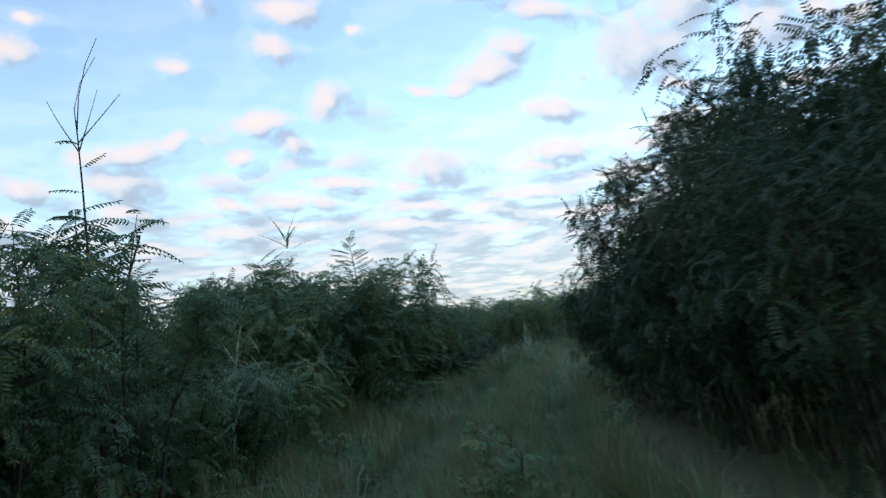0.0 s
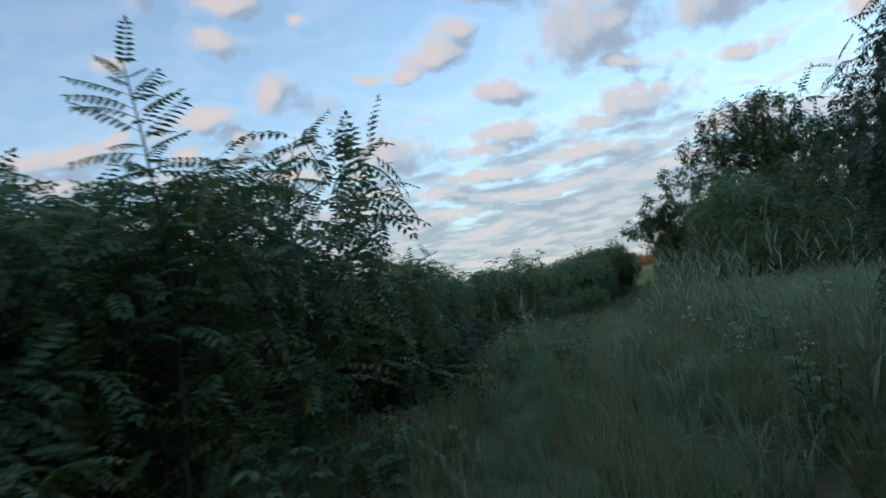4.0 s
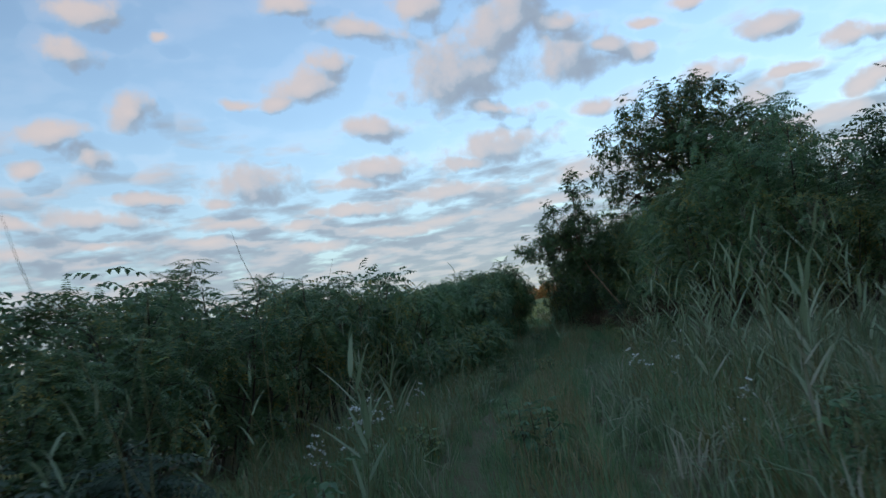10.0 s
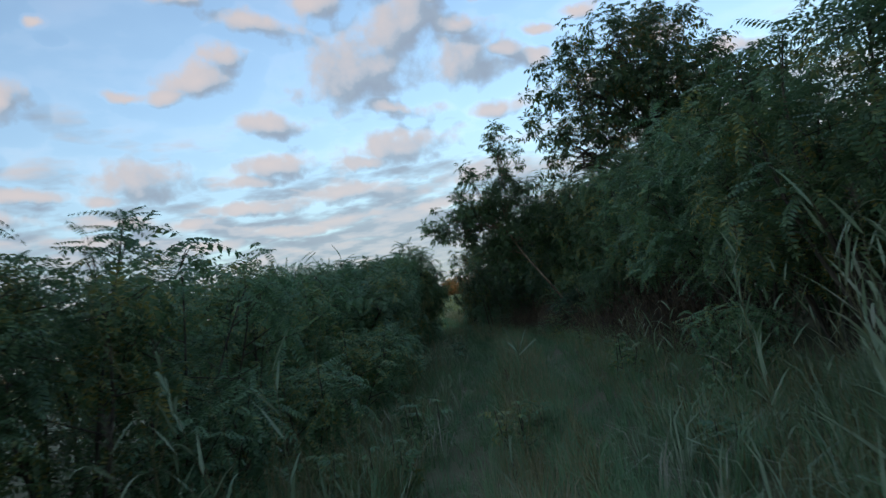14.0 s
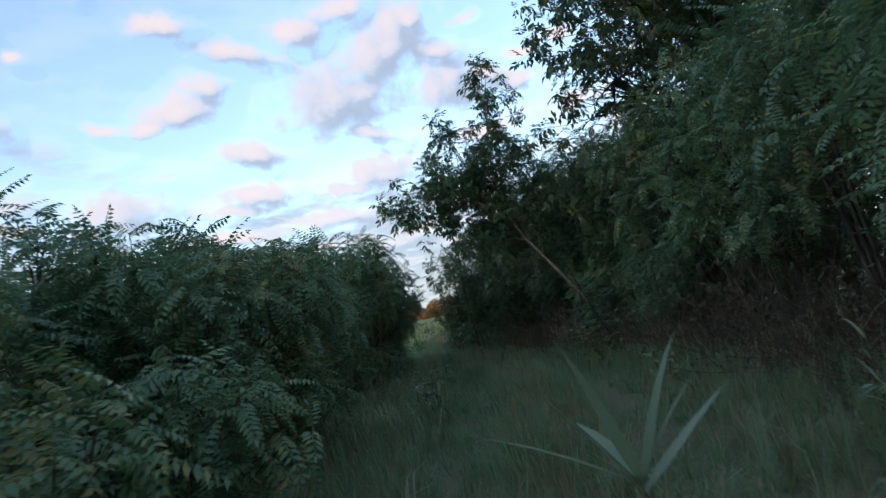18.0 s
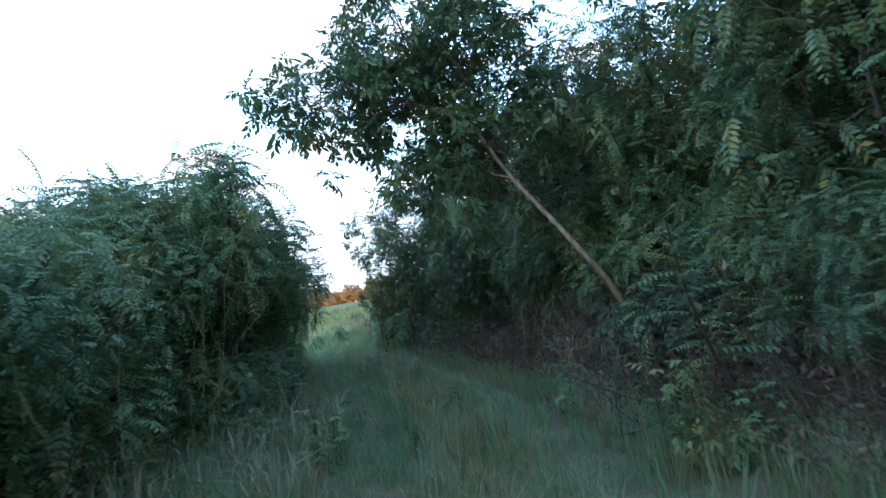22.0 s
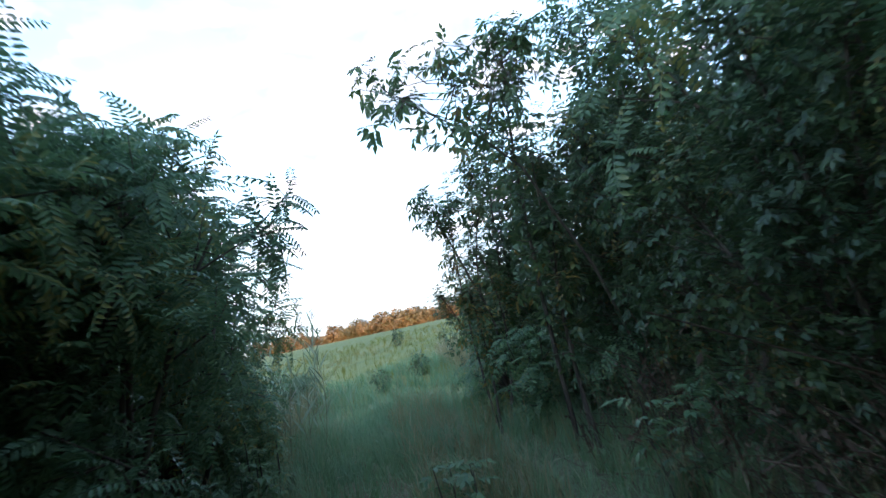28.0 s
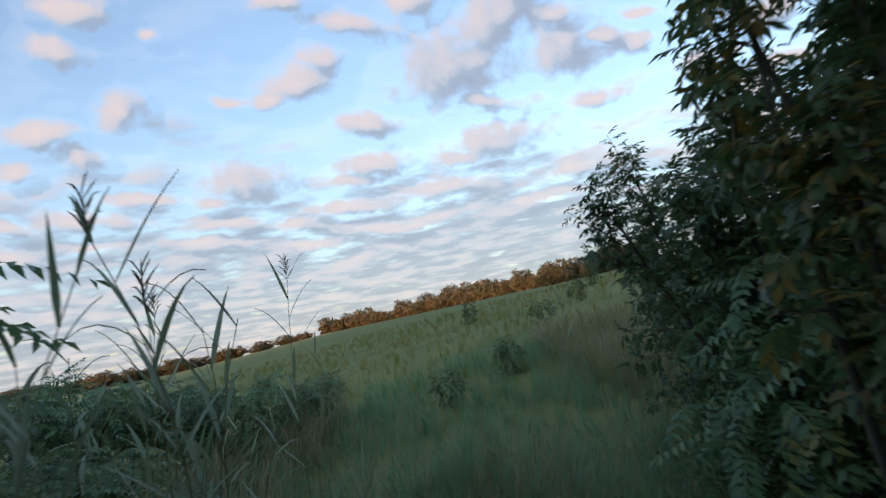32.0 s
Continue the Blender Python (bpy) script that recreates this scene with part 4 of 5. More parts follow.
# ---- distant treeline, lit by the low sun, its orange also painted into the leaves ----
far_trees = [tree("distant round autumn-tinted tree at the field edge", 20 + i, [(0, 0, 0), (0.1, 0, 2), (0, 0.1, 4)],
                  [(0, 0, 4.2, 2.3, 2.3, 2.0), (1.3, 0.4, 3.6, 1.6, 1.6, 1.5), (-1.2, 0.3, 3.4, 1.7, 1.6, 1.5), (0.7, -0.4, 1.5, 1.6, 1.5, 1.1), (-0.9, -0.3, 1.4, 1.6, 1.5, 1.1)], 150, per=5, templates=SPRAYS_FAR, mat=TREELINE,
                  radius=0.16, twig=0.8, sides=6, thin_wood=False) for i in range(3)]
spots = []
for a in np.concatenate([np.linspace(-30, 2, 46) + g.normal(size=46) * 0.5, np.linspace(2.5, 28, 40)]):
    d = np.interp(a, [-30, -6, 2, 6, 12, 17, 24, 30], [300, 290, 270, 235, 165, 105, 76, 62])
    s = np.interp(a, [-30, -12, -6, 0, 2, 6, 12, 17, 30], [0.8, 0.85, 0.75, 0.6, 0.98, 0.95, 0.78, 0.54, 0.34])
    d2 = d + g.uniform(-4, 10)
    spots.append((15.9 + d2 * math.sin(radians(a)), 58.7 + d2 * math.cos(radians(a)), s * g.uniform(0.7, 1.2)))
for i, (x, y, s) in enumerate(spots):
    ob = far_trees[i] if i < 3 else copy_thing(far_trees[i % 3], Matrix())
    broad = 2.1 if x < 25 else 1.25
    ob.matrix_basis = pose(x, y, float(height(x, y)) - 0.6, 0, 0, g.random() * 360) @ Matrix.Diagonal((s * broad, s * broad, s, 1))
    tagged(ob, group="treeline at the far edge of the field")

# ---- reeds ----
def reed(seed, high, leaves=8, plume=False, lean=0.1, stiff=1.0, wide=1.0, fan=False):
    g = np.random.default_rng(seed)
    ob = thing("reed", "tall green reed with long arching blades", "reed")
    stem = Bits()
    top = np.array([g.normal() * lean * high, g.normal() * lean * high, high])
    line = curve_to(g, np.zeros(3), top, 0.05, 7)
    stem.tube(line, np.linspace(0.006, 0.002, 7), 4)
    part("stem", stem.mesh("stem", REED_STEM), ob)
    for k in range(leaves):
        u = 0.93 + 0.01 * k if fan else 0.28 + 0.7 * k / (leaves - 1)
        p = np.array([np.interp(u * 6, np.arange(7), line[:, i]) for i in range(3)])
        a = (k % 2) * np.pi + g.normal() * 0.7
        up = (0.55 + 0.9 * u) * stiff * (0.28 + 0.4 * (k % 3) if fan else 1)
        out = unit(np.array([math.cos(a), math.sin(a), up]))
        ln = g.uniform(0.38, 0.6) * (1.1 - 0.3 * u) * stiff ** 0.5
        s = np.linspace(0, 1, 6)[:, None]
        mid = p + out * ln * s - np.array([0, 0, 1]) * ln * g.uniform(0.15, 0.6) / stiff ** 2 * s ** 2.3
        side = unit(np.cross(out, [0, 0, 1.0])) * (np.array([0.45, 1, 0.9, 0.66, 0.36, 0.01])[:, None] * wide * g.uniform(0.010, 0.0155))
        keel = np.array([0, 0, -0.004])
        v = np.stack([mid - side, mid + keel, mid + side], 1).reshape(-1, 3)
        i = np.arange(5)[:, None] * 3
        q = np.concatenate([i + [[0, 1, 4, 3]], i + [[1, 2, 5, 4]]])
        part("blade", mesh_from("blade", v, [q], REED_LEAF), ob)
    if plume:
        b = Bits()
        for k in range(14):
            a, r = k * 2.4, 0.03 + 0.05 * g.random()
            s = top + [0, 0, -0.02 + 0.012 * k]
            b.tube([s, s + [r * math.cos(a) * 0.6, r * math.sin(a) * 0.6, 0.05], s + [r * math.cos(a), r * math.sin(a), 0.05 + 0.03 * g.random()]], [0.003, 0.004, 0.001], 3)
        part("plume", b.mesh("plume", PLUME), ob, "brown feathery plume")
    return ob


reeds = [reed(200 + i, h, n_leaves, pl, ln, 1.3) for i, (h, n_leaves, pl, ln) in enumerate(
    [(1.5, 8, False, 0.12), (1.8, 9, False, 0.08), (1.25, 7, False, 0.18), (2.1, 10, True, 0.06), (1.6, 8, False, 0.22)])]
arching = [reed(206 + i, h, 9, pl, ln, 0.98, 1.05) for i, (h, pl, ln) in enumerate([(1.5, False, 0.1), (1.75, True, 0.14), (1.3, False, 0.2)])]
reeds = [reeds[0], arching[0], reeds[1], arching[1], reeds[2], arching[2], reeds[3], reeds[4]]
lone = reed(231, 3.42, 9, False, 0.015, 1.6, 1.7, True)
lone.matrix_basis = pose(-2.1, 10.2, -0.1, 0, 0, 30)
tagged(lone, "very tall reed with a spray of stiff upper blades", group="reeds beside the track")
spots = [(9.0, -2.4, 0.95), (28.3, -1.9, 1.0), (28.7, -1.7, 0.95), (29.2, -2.1, 1.05), (27.9, -2.0, 0.9), (30.2, -1.8, 0.9), (6.4, -2.5, 1.1), (6.9, -2.7, 1.0), (5.7, -2.25, 1.0), (6.0, -2.5, 1.1), (31.5, -1.2, 0.85), (31.9, -1.4, 0.9), (62.0, -1.15, 1.0), (62.9, -1.4, 1.0), (61.8, -1.0, 0.95), (62.4, -1.3, 1.05), (63.2, -1.6, 1.0), (62.2, -1.7, 1.1), (61.7, -1.4, 1.05)]
for y0, y1, u0, u1, count, s0, s1 in [(15.5, 24, 2.4, 6.0, 34, 0.75, 1.05), (22, 33, 2.2, 5.0, 46, 0.75, 1.1), (20, 32, -2.4, -1.5, 15, 0.6, 0.82),
                                      (28.5, 31, 2.0, 3.4, 16, 0.8, 1.05), (18, 24, 1.8, 3.2, 26, 0.75, 1.05), (26, 38, 0.1, 0.8, 5, 0.4, 0.55), (61.8, 63.6, -1.9, -0.9, 4, 0.85, 1.12), (28, 35, 2.0, 3.8, 30, 0.75, 1.05), (15.5, 34, 1.9, 2.6, 14, 0.4, 0.6), (62, 69, -4.6, -1.0, 22, 0.7, 1.0), (63, 72, 1.6, 5, 8, 0.7, 1.0), (33, 40, 1.8, 2.6, 7, 0.5, 0.7)]:
    for _ in range(count):
        spots.append((g.uniform(y0, y1), g.uniform(u0, u1), g.uniform(s0, s1)))
fan_top = reed(241, 0.84, 7, False, 0.02, 1.6, 1.9, True)
fan_top.matrix_basis = pose(*beside(37.1, 0.44), 0, 0, 20)
tagged(fan_top, "young reed with a fan of broad blades in the track", group="reeds beside the track")
broad = [reed(220, 0.75, 8, False, 0.05, 1.6), reed(221, 0.95, 7, False, 0.1, 1.35, 1.7)]
put(broad, [(29.2, 2.3, 1.1), (31.0, 1.9, 0.9), (64.0, -0.6, 0.9), (12.0, 2.2, 0.9), (33.2, 2.2, 0.9), (25.2, -1.05, 1.2), (30.4, 2.6, 1.1), (24.2, -1.0, 0.9), (20.5, 2.1, 1.0), (24.6, 2.3, 1.1), (26.4, -1.4, 1.2),
            (27.4, 2.2, 1.1), (28.0, -1.5, 1.2), (18.6, 2.4, 1.0), (62.8, -1.7, 1.0), (63.4, -1.4, 1.0)], 20, "reeds beside the track")
put(reeds, spots, 12, "reeds beside the track")

# ---- white wild flowers ----
def wild_flower(seed, high):
    g = np.random.default_rng(seed)
    ob = thing("wild_flower", "wild plant with clustered small white flowers", "flower")
    st = Bits()
    heads = []
    main = curve_to(g, np.zeros(3), np.array([g.normal() * 0.08, g.normal() * 0.08, high]), 0.05, 5)
    st.tube(main, np.linspace(0.004, 0.002, 5), 4)
    for k in range(5):
        p = main[4] if k == 0 else main[2] + (main[4] - main[2]) * g.random()
        tip = p + np.array([g.normal() * 0.07, g.normal() * 0.07, 0.05 + 0.08 * g.random()])
        st.tube([p, (p + tip) / 2 + [0, 0, 0.01], tip], [0.002, 0.0015, 0.001], 3)
        heads.append(tip)
    part("stem", st.mesh("stem", REED_STEM), ob)
    lv = Bits()
    count = 9
    base = main[g.integers(0, 4, count)] + g.normal(size=(count, 3)) * 0.01
    ang = g.random(count) * 6.28
    lv.add(*leaflet_set(base, np.stack([np.cos(ang), np.sin(ang), 0.5 + 0 * ang], -1), np.tile([0, 0, 1.0], (count, 1)), g.uniform(0.06, 0.12, count), g.uniform(0.012, 0.02, count)))
    part("leaves", lv.mesh("leaves", GRASS), ob)
    for h in heads:
        b = Bits()
        for _ in range(5):
            c = h + g.normal(size=3) * [0.03, 0.03, 0.014]
            ang = np.arange(7) / 7 * 6.28 + g.random()
            b.tube([h - [0, 0, 0.02], c], [0.001, 0.001], 3)
            face = unit(g.normal(size=3) * 0.6 + [0, 0, 0.6])
            t1 = unit(np.cross(face, [1.0, 0.1, 0.2]))
            petals = np.cos(ang)[:, None] * t1 + np.sin(ang)[:, None] * np.cross(face, t1) + 0.35 * face
            b.add(*leaflet_set(np.tile(c, (7, 1)), petals, np.tile(face, (7, 1)), np.full(7, 0.021), np.full(7, 0.011)))
        part("flower_head", b.mesh("flower_head", PETAL), ob, "small white flower cluster")
    return ob


flowers = [wild_flower(300 + i, h) for i, h in enumerate((0.75, 0.6, 0.9))]
spots = [(28.4, 1.75, 0.95), (28.6, 1.9, 0.9), (22.2, 3.2, 0.8)]
for y0, y1, u0, u1, count in [(13, 24, 1.9, 4.5, 16), (22, 30, 1.7, 2.9, 5), (16, 30, -2.0, -1.2, 14), (10, 14, 1.8, 4, 3), (17.5, 21.5, 2.2, 3.6, 6), (25, 29, -1.8, -1.2, 5)]:
    for _ in range(count):
        spots.append((g.uniform(y0, y1), g.uniform(u0, u1), g.uniform(0.55, 0.85)))
put(flowers, spots, 13, "white wild flowers beside the track")

# ---- grass ----
def tuft(seed, blades, high, wide, spread=0.05, bend=0.5):
    g = np.random.default_rng(seed)
    a = g.random(blades) * 6.28
    foot = np.stack([np.cos(a), np.sin(a), 0 * a], -1) * (spread * g.random(blades))[:, None]
    out = np.stack([np.cos(a + g.normal(size=blades) * 0.6), np.sin(a + g.normal(size=blades) * 0.6), 0 * a], -1)
    h = high * g.uniform(0.55, 1.1, blades)[:, None]
    r = bend * g.uniform(0.1, 1, blades)[:, None]
    side = np.stack([-out[:, 1], out[:, 0], 0 * a], -1) * wide / 2
    up = np.array([0, 0, 1.0])
    mid, tip = foot + up * h * 0.6 + out * r * h * 0.3, foot + up * h * (1 - 0.35 * r) + out * r * h
    v = np.stack([foot - side, foot + side, mid + side * 0.8, mid - side * 0.8, tip], 1).reshape(-1, 3)
    i = np.arange(blades)[:, None] * 5
    return v, [i + [[0, 1, 2, 3]], i + [[3, 2, 4]]]


def stalk_tuft(seed, count, high):
    g = np.random.default_rng(seed)
    b = Bits()
    for _ in range(count):
        a = g.random() * 6.28
        top = np.array([math.cos(a) * 0.2, math.sin(a) * 0.2, 1]) * high * g.uniform(0.75, 1.1)
        foot = np.array([math.cos(a), math.sin(a), 0]) * 0.04
        b.tube(curve_to(g, foot, top, 0.1, 3), [0.0022, 0.0018, 0.001], 3)
        base = top - np.array([0, 0, 1.0]) * np.linspace(0, 0.13, 6)[:, None]
        ang = g.random(6) * 6.28
        b.add(*kite_set(base, np.stack([np.cos(ang) * 0.5, np.sin(ang) * 0.5, 1 + 0 * ang], -1), np.stack([np.cos(ang), np.sin(ang), 0 * ang], -1), np.full(6, 0.045), np.full(6, 0.008)))
    return np.concatenate(b.v), [np.concatenate(q) for q in b.f.values() if q]


def sow(name, label, templates, count, where, mat, s0, s1, seed):
    """One sheet of grass: tufts at random spots in strips (y0, y1, u0, u1)."""
    g = np.random.default_rng(seed)
    area = np.array([(b - a) * (d - c) for a, b, c, d in where])
    pick = g.choice(len(where), count, p=area / area.sum())
    w = np.array(where)[pick]
    y, u = g.uniform(w[:, 0], w[:, 1]), g.uniform(w[:, 2], w[:, 3])
    slope = (line_x(y + 1) - line_x(y - 1)) / 2
    k = np.hypot(1, slope)
    x, yy = line_x(y) + u / k, y - u * slope / k
    z = height(x, yy) - 0.01
    clump = 0.5 + 0.5 * np.sin(x * 1.7 + 2 * np.sin(yy * 0.9)) * np.sin(yy * 1.3 + np.sin(x * 1.1))
    size = (s0 + (s1 - s0) * (0.55 * clump + 0.45 * g.random(count)))
    a = g.random(count) * 6.28
    lean = g.normal(size=(count, 2)) * 0.12
    zax = unit(np.stack([lean[:, 0], lean[:, 1], np.ones(count)], -1))
    xax = unit(np.cross(np.stack([-np.sin(a), np.cos(a), 0 * a], -1), zax))
    turns = np.stack([xax, np.cross(zax, xax), zax], -1)
    kinds = g.integers(0, len(templates), count)
    b = Bits()
    for i, tm in enumerate(templates):
        m = kinds == i
        b.scatter(tm, np.stack([x, yy, z], -1)[m], turns[m], size[m])
    ob = new(name, b.mesh(name, mat))
    return tagged(ob, label, "grass", kind="stuff")


short = [tuft(400 + i, 10, 0.3, 0.009, 0.09, 0.9) for i in range(3)]
long_ = [tuft(410 + i, 11, 0.75, 0.012, 0.08, 0.9) for i in range(4)]
stalks = [stalk_tuft(420 + i, 4, 0.8) for i in range(3)]
sedge = [tuft(440 + i, 9, 0.72, 0.02, 0.07, 1.15) for i in range(3)]
sow("sedge", "bright blue-green arching sedge blades beside the ruts", sedge, 800, [(11, 34, 1.2, 3.4), (2, 40, -1.5, -0.6), (42, 52, -2.2, -0.8), (11, 34, 0.9, 1.6)], REED_LEAF, 0.5, 1.1, 43)
sow("rut_grass", "short green grass in the wheel ruts", short, 4200, [(-2, 66, -0.85, -0.02), (-2, 66, 0.75, 1.6)], GRASS, 0.5, 1.1, 31)
sow("middle_grass", "olive-brown taller grass between the ruts", long_, 1300, [(-2, 66, -0.02, 0.85)], GRASS_DRY, 0.42, 0.9, 32)
sow("middle_green_grass", "rank green grass between the ruts", long_, 2100, [(-2, 66, -0.1, 0.95)], GRASS, 0.4, 0.9, 44)
sow("verge_grass", "tall tangled green grass on the verges", long_, 4000, [(12, 35, 1.5, 5.0), (-2, 12, 1.5, 1.9), (-2, 35, -3.0, -0.8)], GRASS, 0.45, 1.05, 33)
sow("bank_grass", "rank waist-high pale green grass behind the verge", long_, 2100, [(13.5, 34, 2.8, 7.0)], REED_LEAF, 0.95, 1.6, 38)
sow("short_verge_grass", "knee-high tangled green grass along the shrubs", long_, 3400, [(35, 66, 1.5, 4.0), (35, 66, -2.8, -0.8)], GRASS, 0.4, 0.85, 39)
sow("dry_verge_grass", "tall dry brownish grass on the verges", long_, 2600, [(12, 35, 1.5, 4.5), (-2, 12, 1.5, 1.9), (-2, 35, -2.6, -0.8)], GRASS_DRY, 0.45, 1.05, 34)
sow("dry_low_grass", "dry brownish grass along the shrubs", long_, 1500, [(35, 66, 1.5, 4.0), (35, 66, -2.4, -0.8)], GRASS_DRY, 0.3, 0.7, 40)
sow("seed_stalks", "thin dry grass stalks with seed heads", stalks, 1000, [(-2, 70, 0.0, 0.85), (-2, 36, 1.5, 4.5), (-2, 70, -2.4, -0.8), (36, 70, 1.5, 3.2)], GRASS_DRY, 0.55, 1.1, 35)
field_t = [tuft(430 + i, 10, 0.8, 0.022, 0.2, 0.7) for i in range(3)]
sow("field_grass", "pale green meadow grass of the open field", field_t, 3600, [(68, 100, -14, 22)], GRASS_FIELD, 0.25, 0.55, 36)
sow("field_edge_grass", "green grass where the track runs out into the field", long_, 4200, [(60, 74, -1.2, 3.2), (62, 72, -5, -1), (60, 69, -12, -5)], GRASS, 0.35, 0.75, 42)
sow("field_dry_grass", "brownish taller grass at the edge of the field", long_, 1900, [(62, 74, 2.2, 7), (63, 72, -5, -1.5)], GRASS_DRY, 0.7, 1.3, 41)
weeds = [shrub("dark bushy weed standing in the meadow", 640 + i, 0.9, 0.5, stems=5, twigs=20, per=6, templates=SPRAYS, mat=ASH, size=0.9, name="weed", category="weed") for i in range(2)]
herbs = [shrub("small leafy green weed at the edge of the ruts", 650 + i, 0.55, 0.28, stems=4, twigs=12, per=5, templates=SPRAYS, mat=LOCUST_PALE, size=0.75, name="weed", category="weed") for i in range(3)]
put(herbs, [(g.uniform(1, 60), g.choice([g.uniform(-1.6, -0.8), g.uniform(0.2, 0.7), g.uniform(1.6, 2.6)]), g.uniform(0.6, 1.2)) for _ in range(64)], 23, "weeds beside the ruts")
put(weeds, [(70, 0.2, 0.62), (71.5, 1.4, 0.68), (68.5, 4.6, 0.74), (74, -2.0, 0.62), (76, 3.0, 0.68), (66.5, -3.2, 0.74), (65.4, -2.4, 0.68), (67.8, -4.4, 0.74), (80, 5.0, 0.74), (69.5, 6.0, 0.81), (78, -4.0, 0.7), (84, 2.0, 0.8), (73, 4.4, 0.6), (90, 8, 0.9)], 17, "weeds in the meadow")

# ---- dead branches in the hollow on the wooded side ----
def dead_branch(seed, ln):
    g = np.random.default_rng(seed)
    ob = thing("dead_branch", "bare dry brown branch fallen among the shrubs", "branch")
    b = Bits()
    tip = np.array([ln * 0.5, g.normal() * 0.2, ln * g.uniform(0.5, 0.85)])
    line = curve_to(g, np.zeros(3), tip, g.normal() * 0.1, 7)
    b.tube(line, np.linspace(0.016, 0.004, 7), 5)
    part("limb", b.mesh("limb", TWIG), ob)
    for _ in range(5):
        c = Bits()
        p = line[g.integers(2, 6)]
        c.tube(curve_to(g, p, p + g.normal(size=3) * 0.3 * ln * np.array([1, 1, 0.6]), 0.1, 4), [0.006, 0.005, 0.003, 0.002], 4)
        part("twig", c.mesh("twig", TWIG), ob)
    return ob


def dry_stalk(seed, high):
    g = np.random.default_rng(seed)
    ob = thing("dry_stalk", "thin upright dry plant stalk with short twigs", "plant stalk")
    b = Bits()
    line = curve_to(g, np.zeros(3), np.array([g.normal() * 0.12, g.normal() * 0.12, 1.0]) * high, 0.04, 6)
    b.tube(line, np.linspace(0.005, 0.002, 6), 4)
    part("stem", b.mesh("stem", GRASS_DRY), ob)
    for k in range(4):
        c = Bits()
        p = line[2 + k % 4]
        a = k * 2.2 + g.random()
        c.tube([p, p + np.array([math.cos(a) * 0.5, math.sin(a) * 0.5, 1]) * 0.12 * high, p + np.array([math.cos(a) * 0.6, math.sin(a) * 0.6, 1.4]) * 0.16 * high], [0.003, 0.002, 0.001], 3)
        part("twig", c.mesh("twig", GRASS_DRY), ob)
    return ob


def brush_heap(seed):
    g = np.random.default_rng(seed)
    b = Bits()
    for _ in range(130):
        a, r = g.random() * 6.28, 0.95 * math.sqrt(g.random())
        foot = np.array([math.cos(a) * r, math.sin(a) * r, 0.02 + 0.35 * g.random()])
        tip = foot + np.array([g.normal() * 0.32, g.normal() * 0.32, g.uniform(0.15, 0.95) * (1.15 - r * 0.6)])
        b.tube(curve_to(g, foot, tip, g.normal() * 0.2, 4), np.array([1, 0.8, 0.6, 0.3]) * g.uniform(0.003, 0.007), 3)
        n_dead = 3
        at_ = foot + (tip - foot) * g.uniform(0.3, 1, (n_dead, 1))
        b.add(*kite_set(at_, g.normal(size=(n_dead, 3)) - [0, 0, 0.8], g.normal(size=(n_dead, 3)), g.uniform(0.035, 0.085, n_dead), g.uniform(0.012, 0.026, n_dead)))
    ob = new("brush_heap", b.mesh("brush_heap", DEAD_LEAF))
    return tagged(ob, "tangled heap of dead brown twigs below the shrubs", "brushwood", kind="stuff")


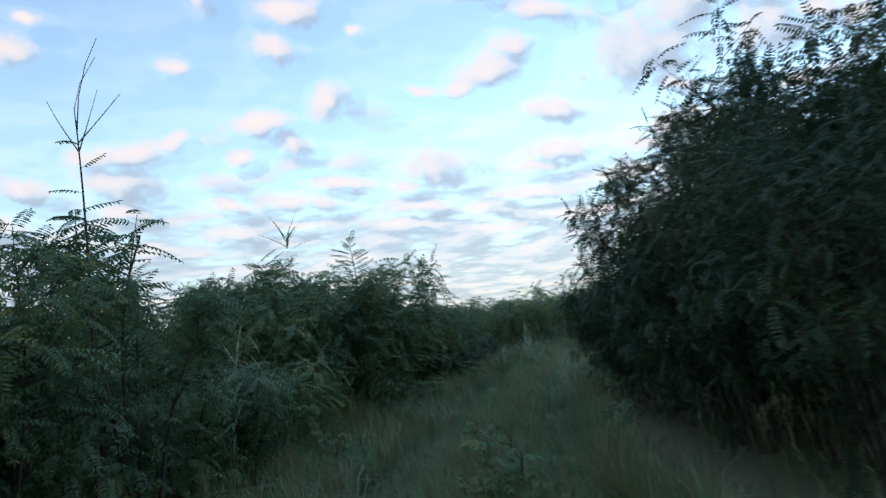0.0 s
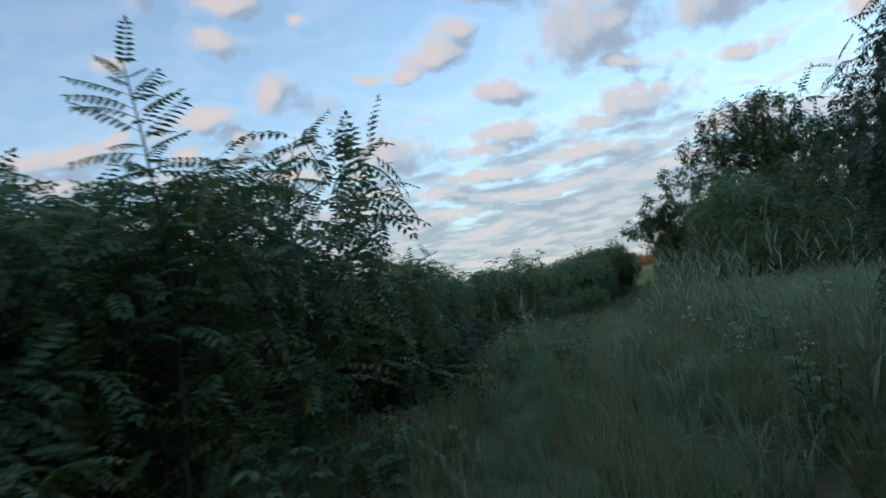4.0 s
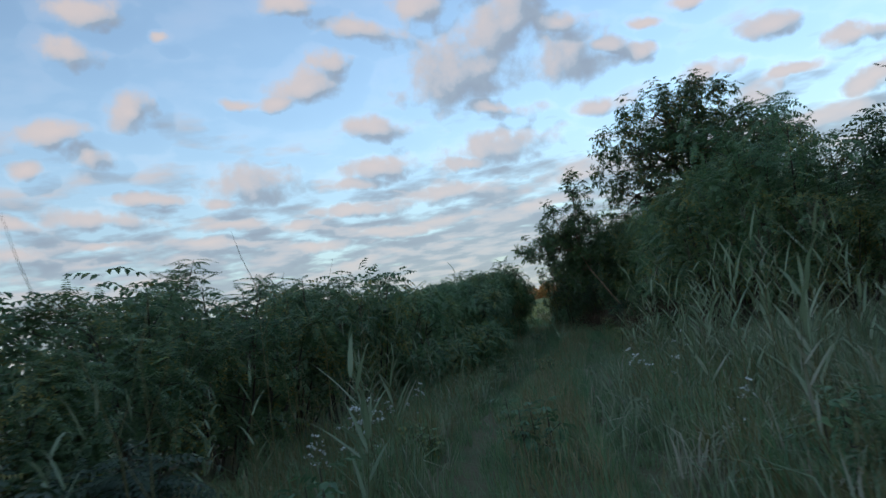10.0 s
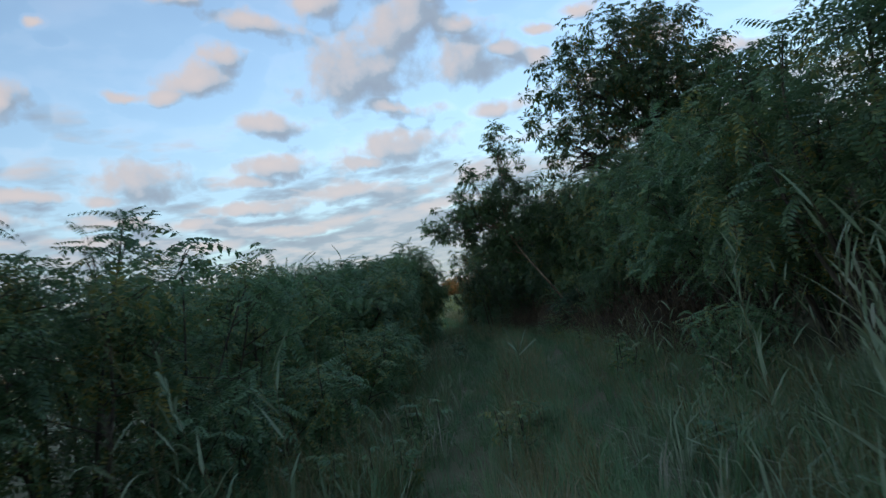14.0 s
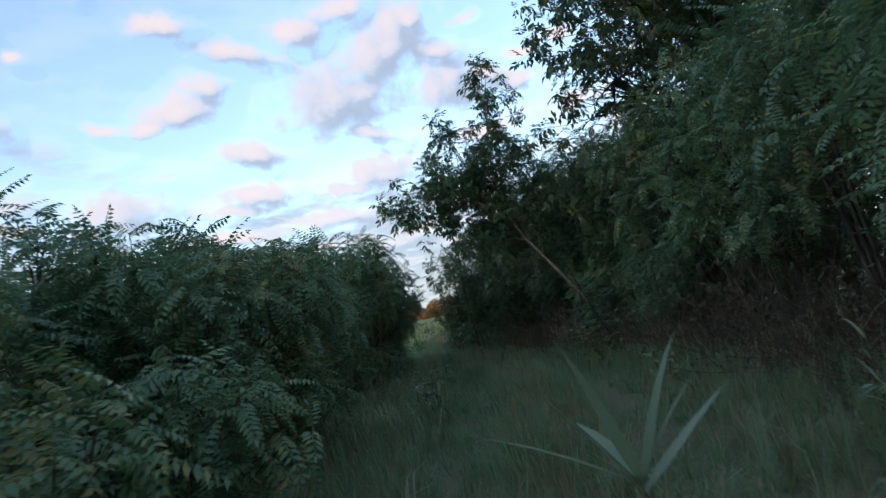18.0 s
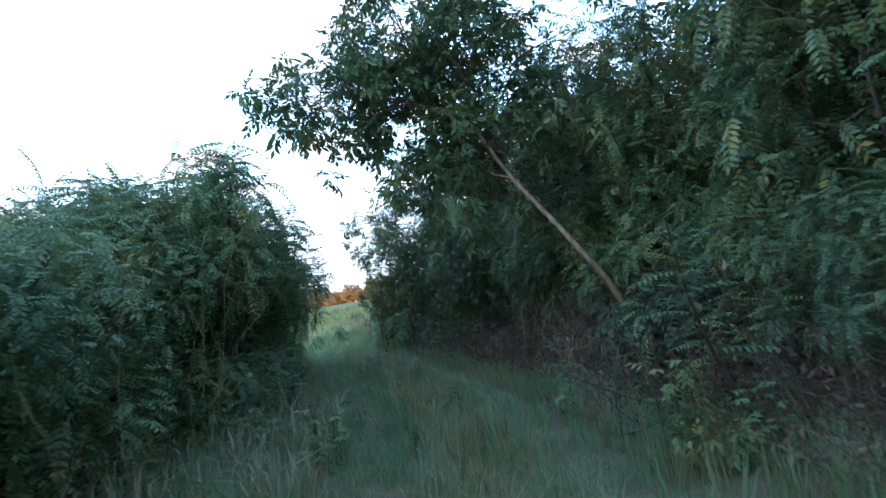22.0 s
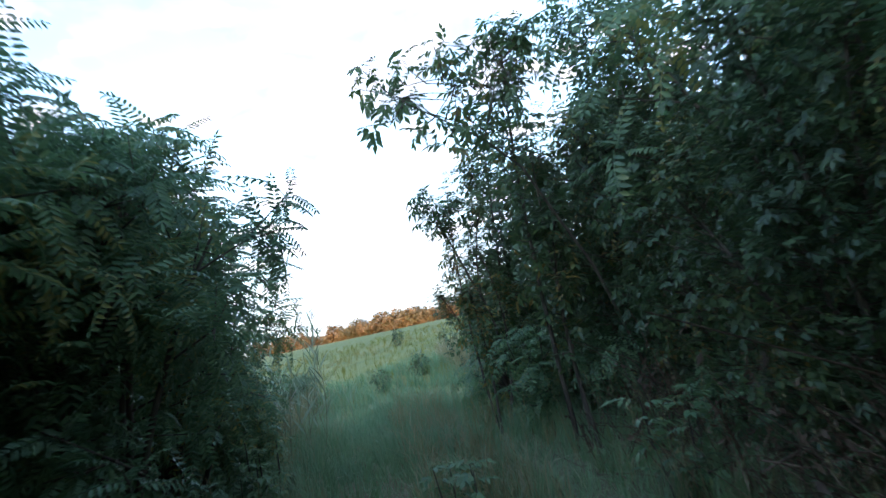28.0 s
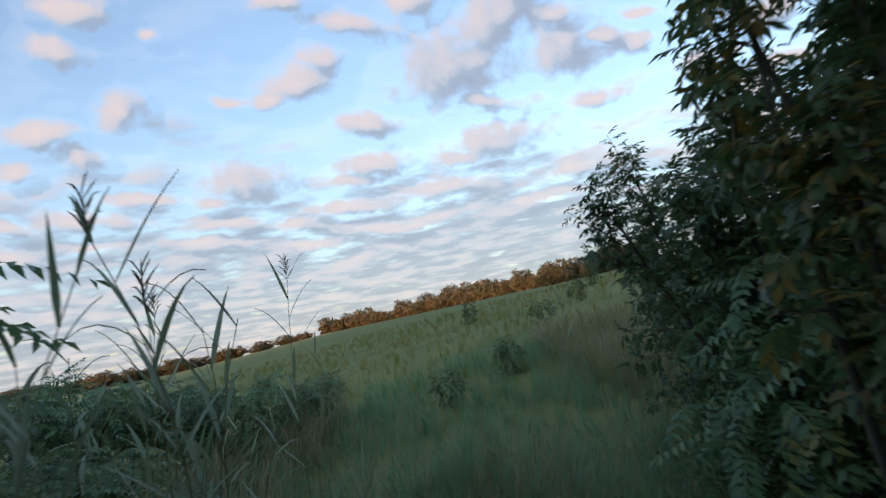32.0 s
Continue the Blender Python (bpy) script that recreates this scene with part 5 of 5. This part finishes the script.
heaps = [brush_heap(560 + i) for i in range(2)]
put(heaps, [(47.7, 2.4, 1.0), (48.5, 2.7, 1.1), (46.6, 2.7, 0.95), (45.2, 2.9, 0.9), (49.6, 2.8, 1.1), (50.8, 2.7, 1.0), (52.2, 2.5, 1.0), (53.6, 2.5, 1.0), (55.0, 2.5, 1.0), (43.6, 3.0, 0.9), (42.0, 3.1, 0.85),
            (47.0, 3.3, 1.2), (56.6, 2.4, 0.9), (58.2, 2.3, 0.9), (40.4, 3.2, 0.8), (8.6, 2.9, 0.8), (10.4, 2.9, 0.8), (50.2, 3.3, 1.5), (51.6, 3.1, 1.5), (53.0, 3.1, 1.6), (54.4, 3.0, 1.5), (56.0, 3.0, 1.4), (47.6, 3.6, 1.5), (45.6, 3.6, 1.4), (43.8, 3.7, 1.4), (42.2, 3.8, 1.3), (40.6, 3.9, 1.2), (39.0, 3.8, 1.0), (57.6, 2.9, 1.3), (59.2, 3.2, 1.3), (48.6, 4.4, 1.6), (44.6, 4.6, 1.6), (41.4, 4.8, 1.6)], 22, "dead brush along the wooded side")
sticks = [dry_stalk(520 + i, h) for i, h in enumerate((1.3, 1.7, 1.0))]
put(sticks, [(g.uniform(18, 35), g.uniform(-2.5, -1.3), g.uniform(0.8, 1.2)) for _ in range(46)] + [(g.uniform(16, 34), g.uniform(1.8, 4.5), g.uniform(0.8, 1.2)) for _ in range(30)]
    + [(g.uniform(44, 46.5), g.uniform(-2.0, -1.6), g.uniform(1.0, 1.3)) for _ in range(7)] + [(g.uniform(4, 12), g.uniform(-2.4, -1.6), g.uniform(0.6, 0.9)) for _ in range(10)], 21, "dry stalks beside the track")
# a few tall pale stems lean out of the shrub by the bend
for i, (y, u, lean, turn, s) in enumerate([(48.6, -2.1, 4, 0, 1.75), (48.55, -2.05, 12, 50, 1.4), (48.7, -2.0, 22, 100, 1.7), (48.9, -2.1, 9, 200, 1.5)]):
    stem = copy_thing(sticks[i % 3], Matrix())
    stem.matrix_basis = pose(*beside(y, u), 0, lean, turn * 0.1) @ Matrix.Diagonal((s, s, s, 1))
    tagged(stem, group="dry stalks beside the track")
broken = copy_thing(sticks[1], pose(-1.72, 9.4, -0.15, 3, -4, 40) @ Matrix.Diagonal((1.5, 1.5, 1.15, 1)))
tagged(broken, "pale dead reed stem standing before the dark shrubs", group="dry stalks beside the track")
dead = [dead_branch(500 + i, ln) for i, ln in enumerate((1.4, 1.9, 1.1, 1.6))]
spots = [(g.uniform(42, 60), g.uniform(2.5, 3.5), g.uniform(0.45, 0.85)) for _ in range(56)] + [(g.uniform(46.5, 49.5), g.uniform(2.0, 3.2), g.uniform(0.45, 0.8)) for _ in range(18)] + [(g.uniform(4, 12), g.uniform(2.6, 4.2), g.uniform(0.5, 0.8)) for _ in range(4)] \
    + [(g.uniform(5, 14), g.uniform(-3.4, -2.5), g.uniform(0.6, 1.0)) for _ in range(8)]
put(dead, spots, 14, "dead branches among the shrubs")
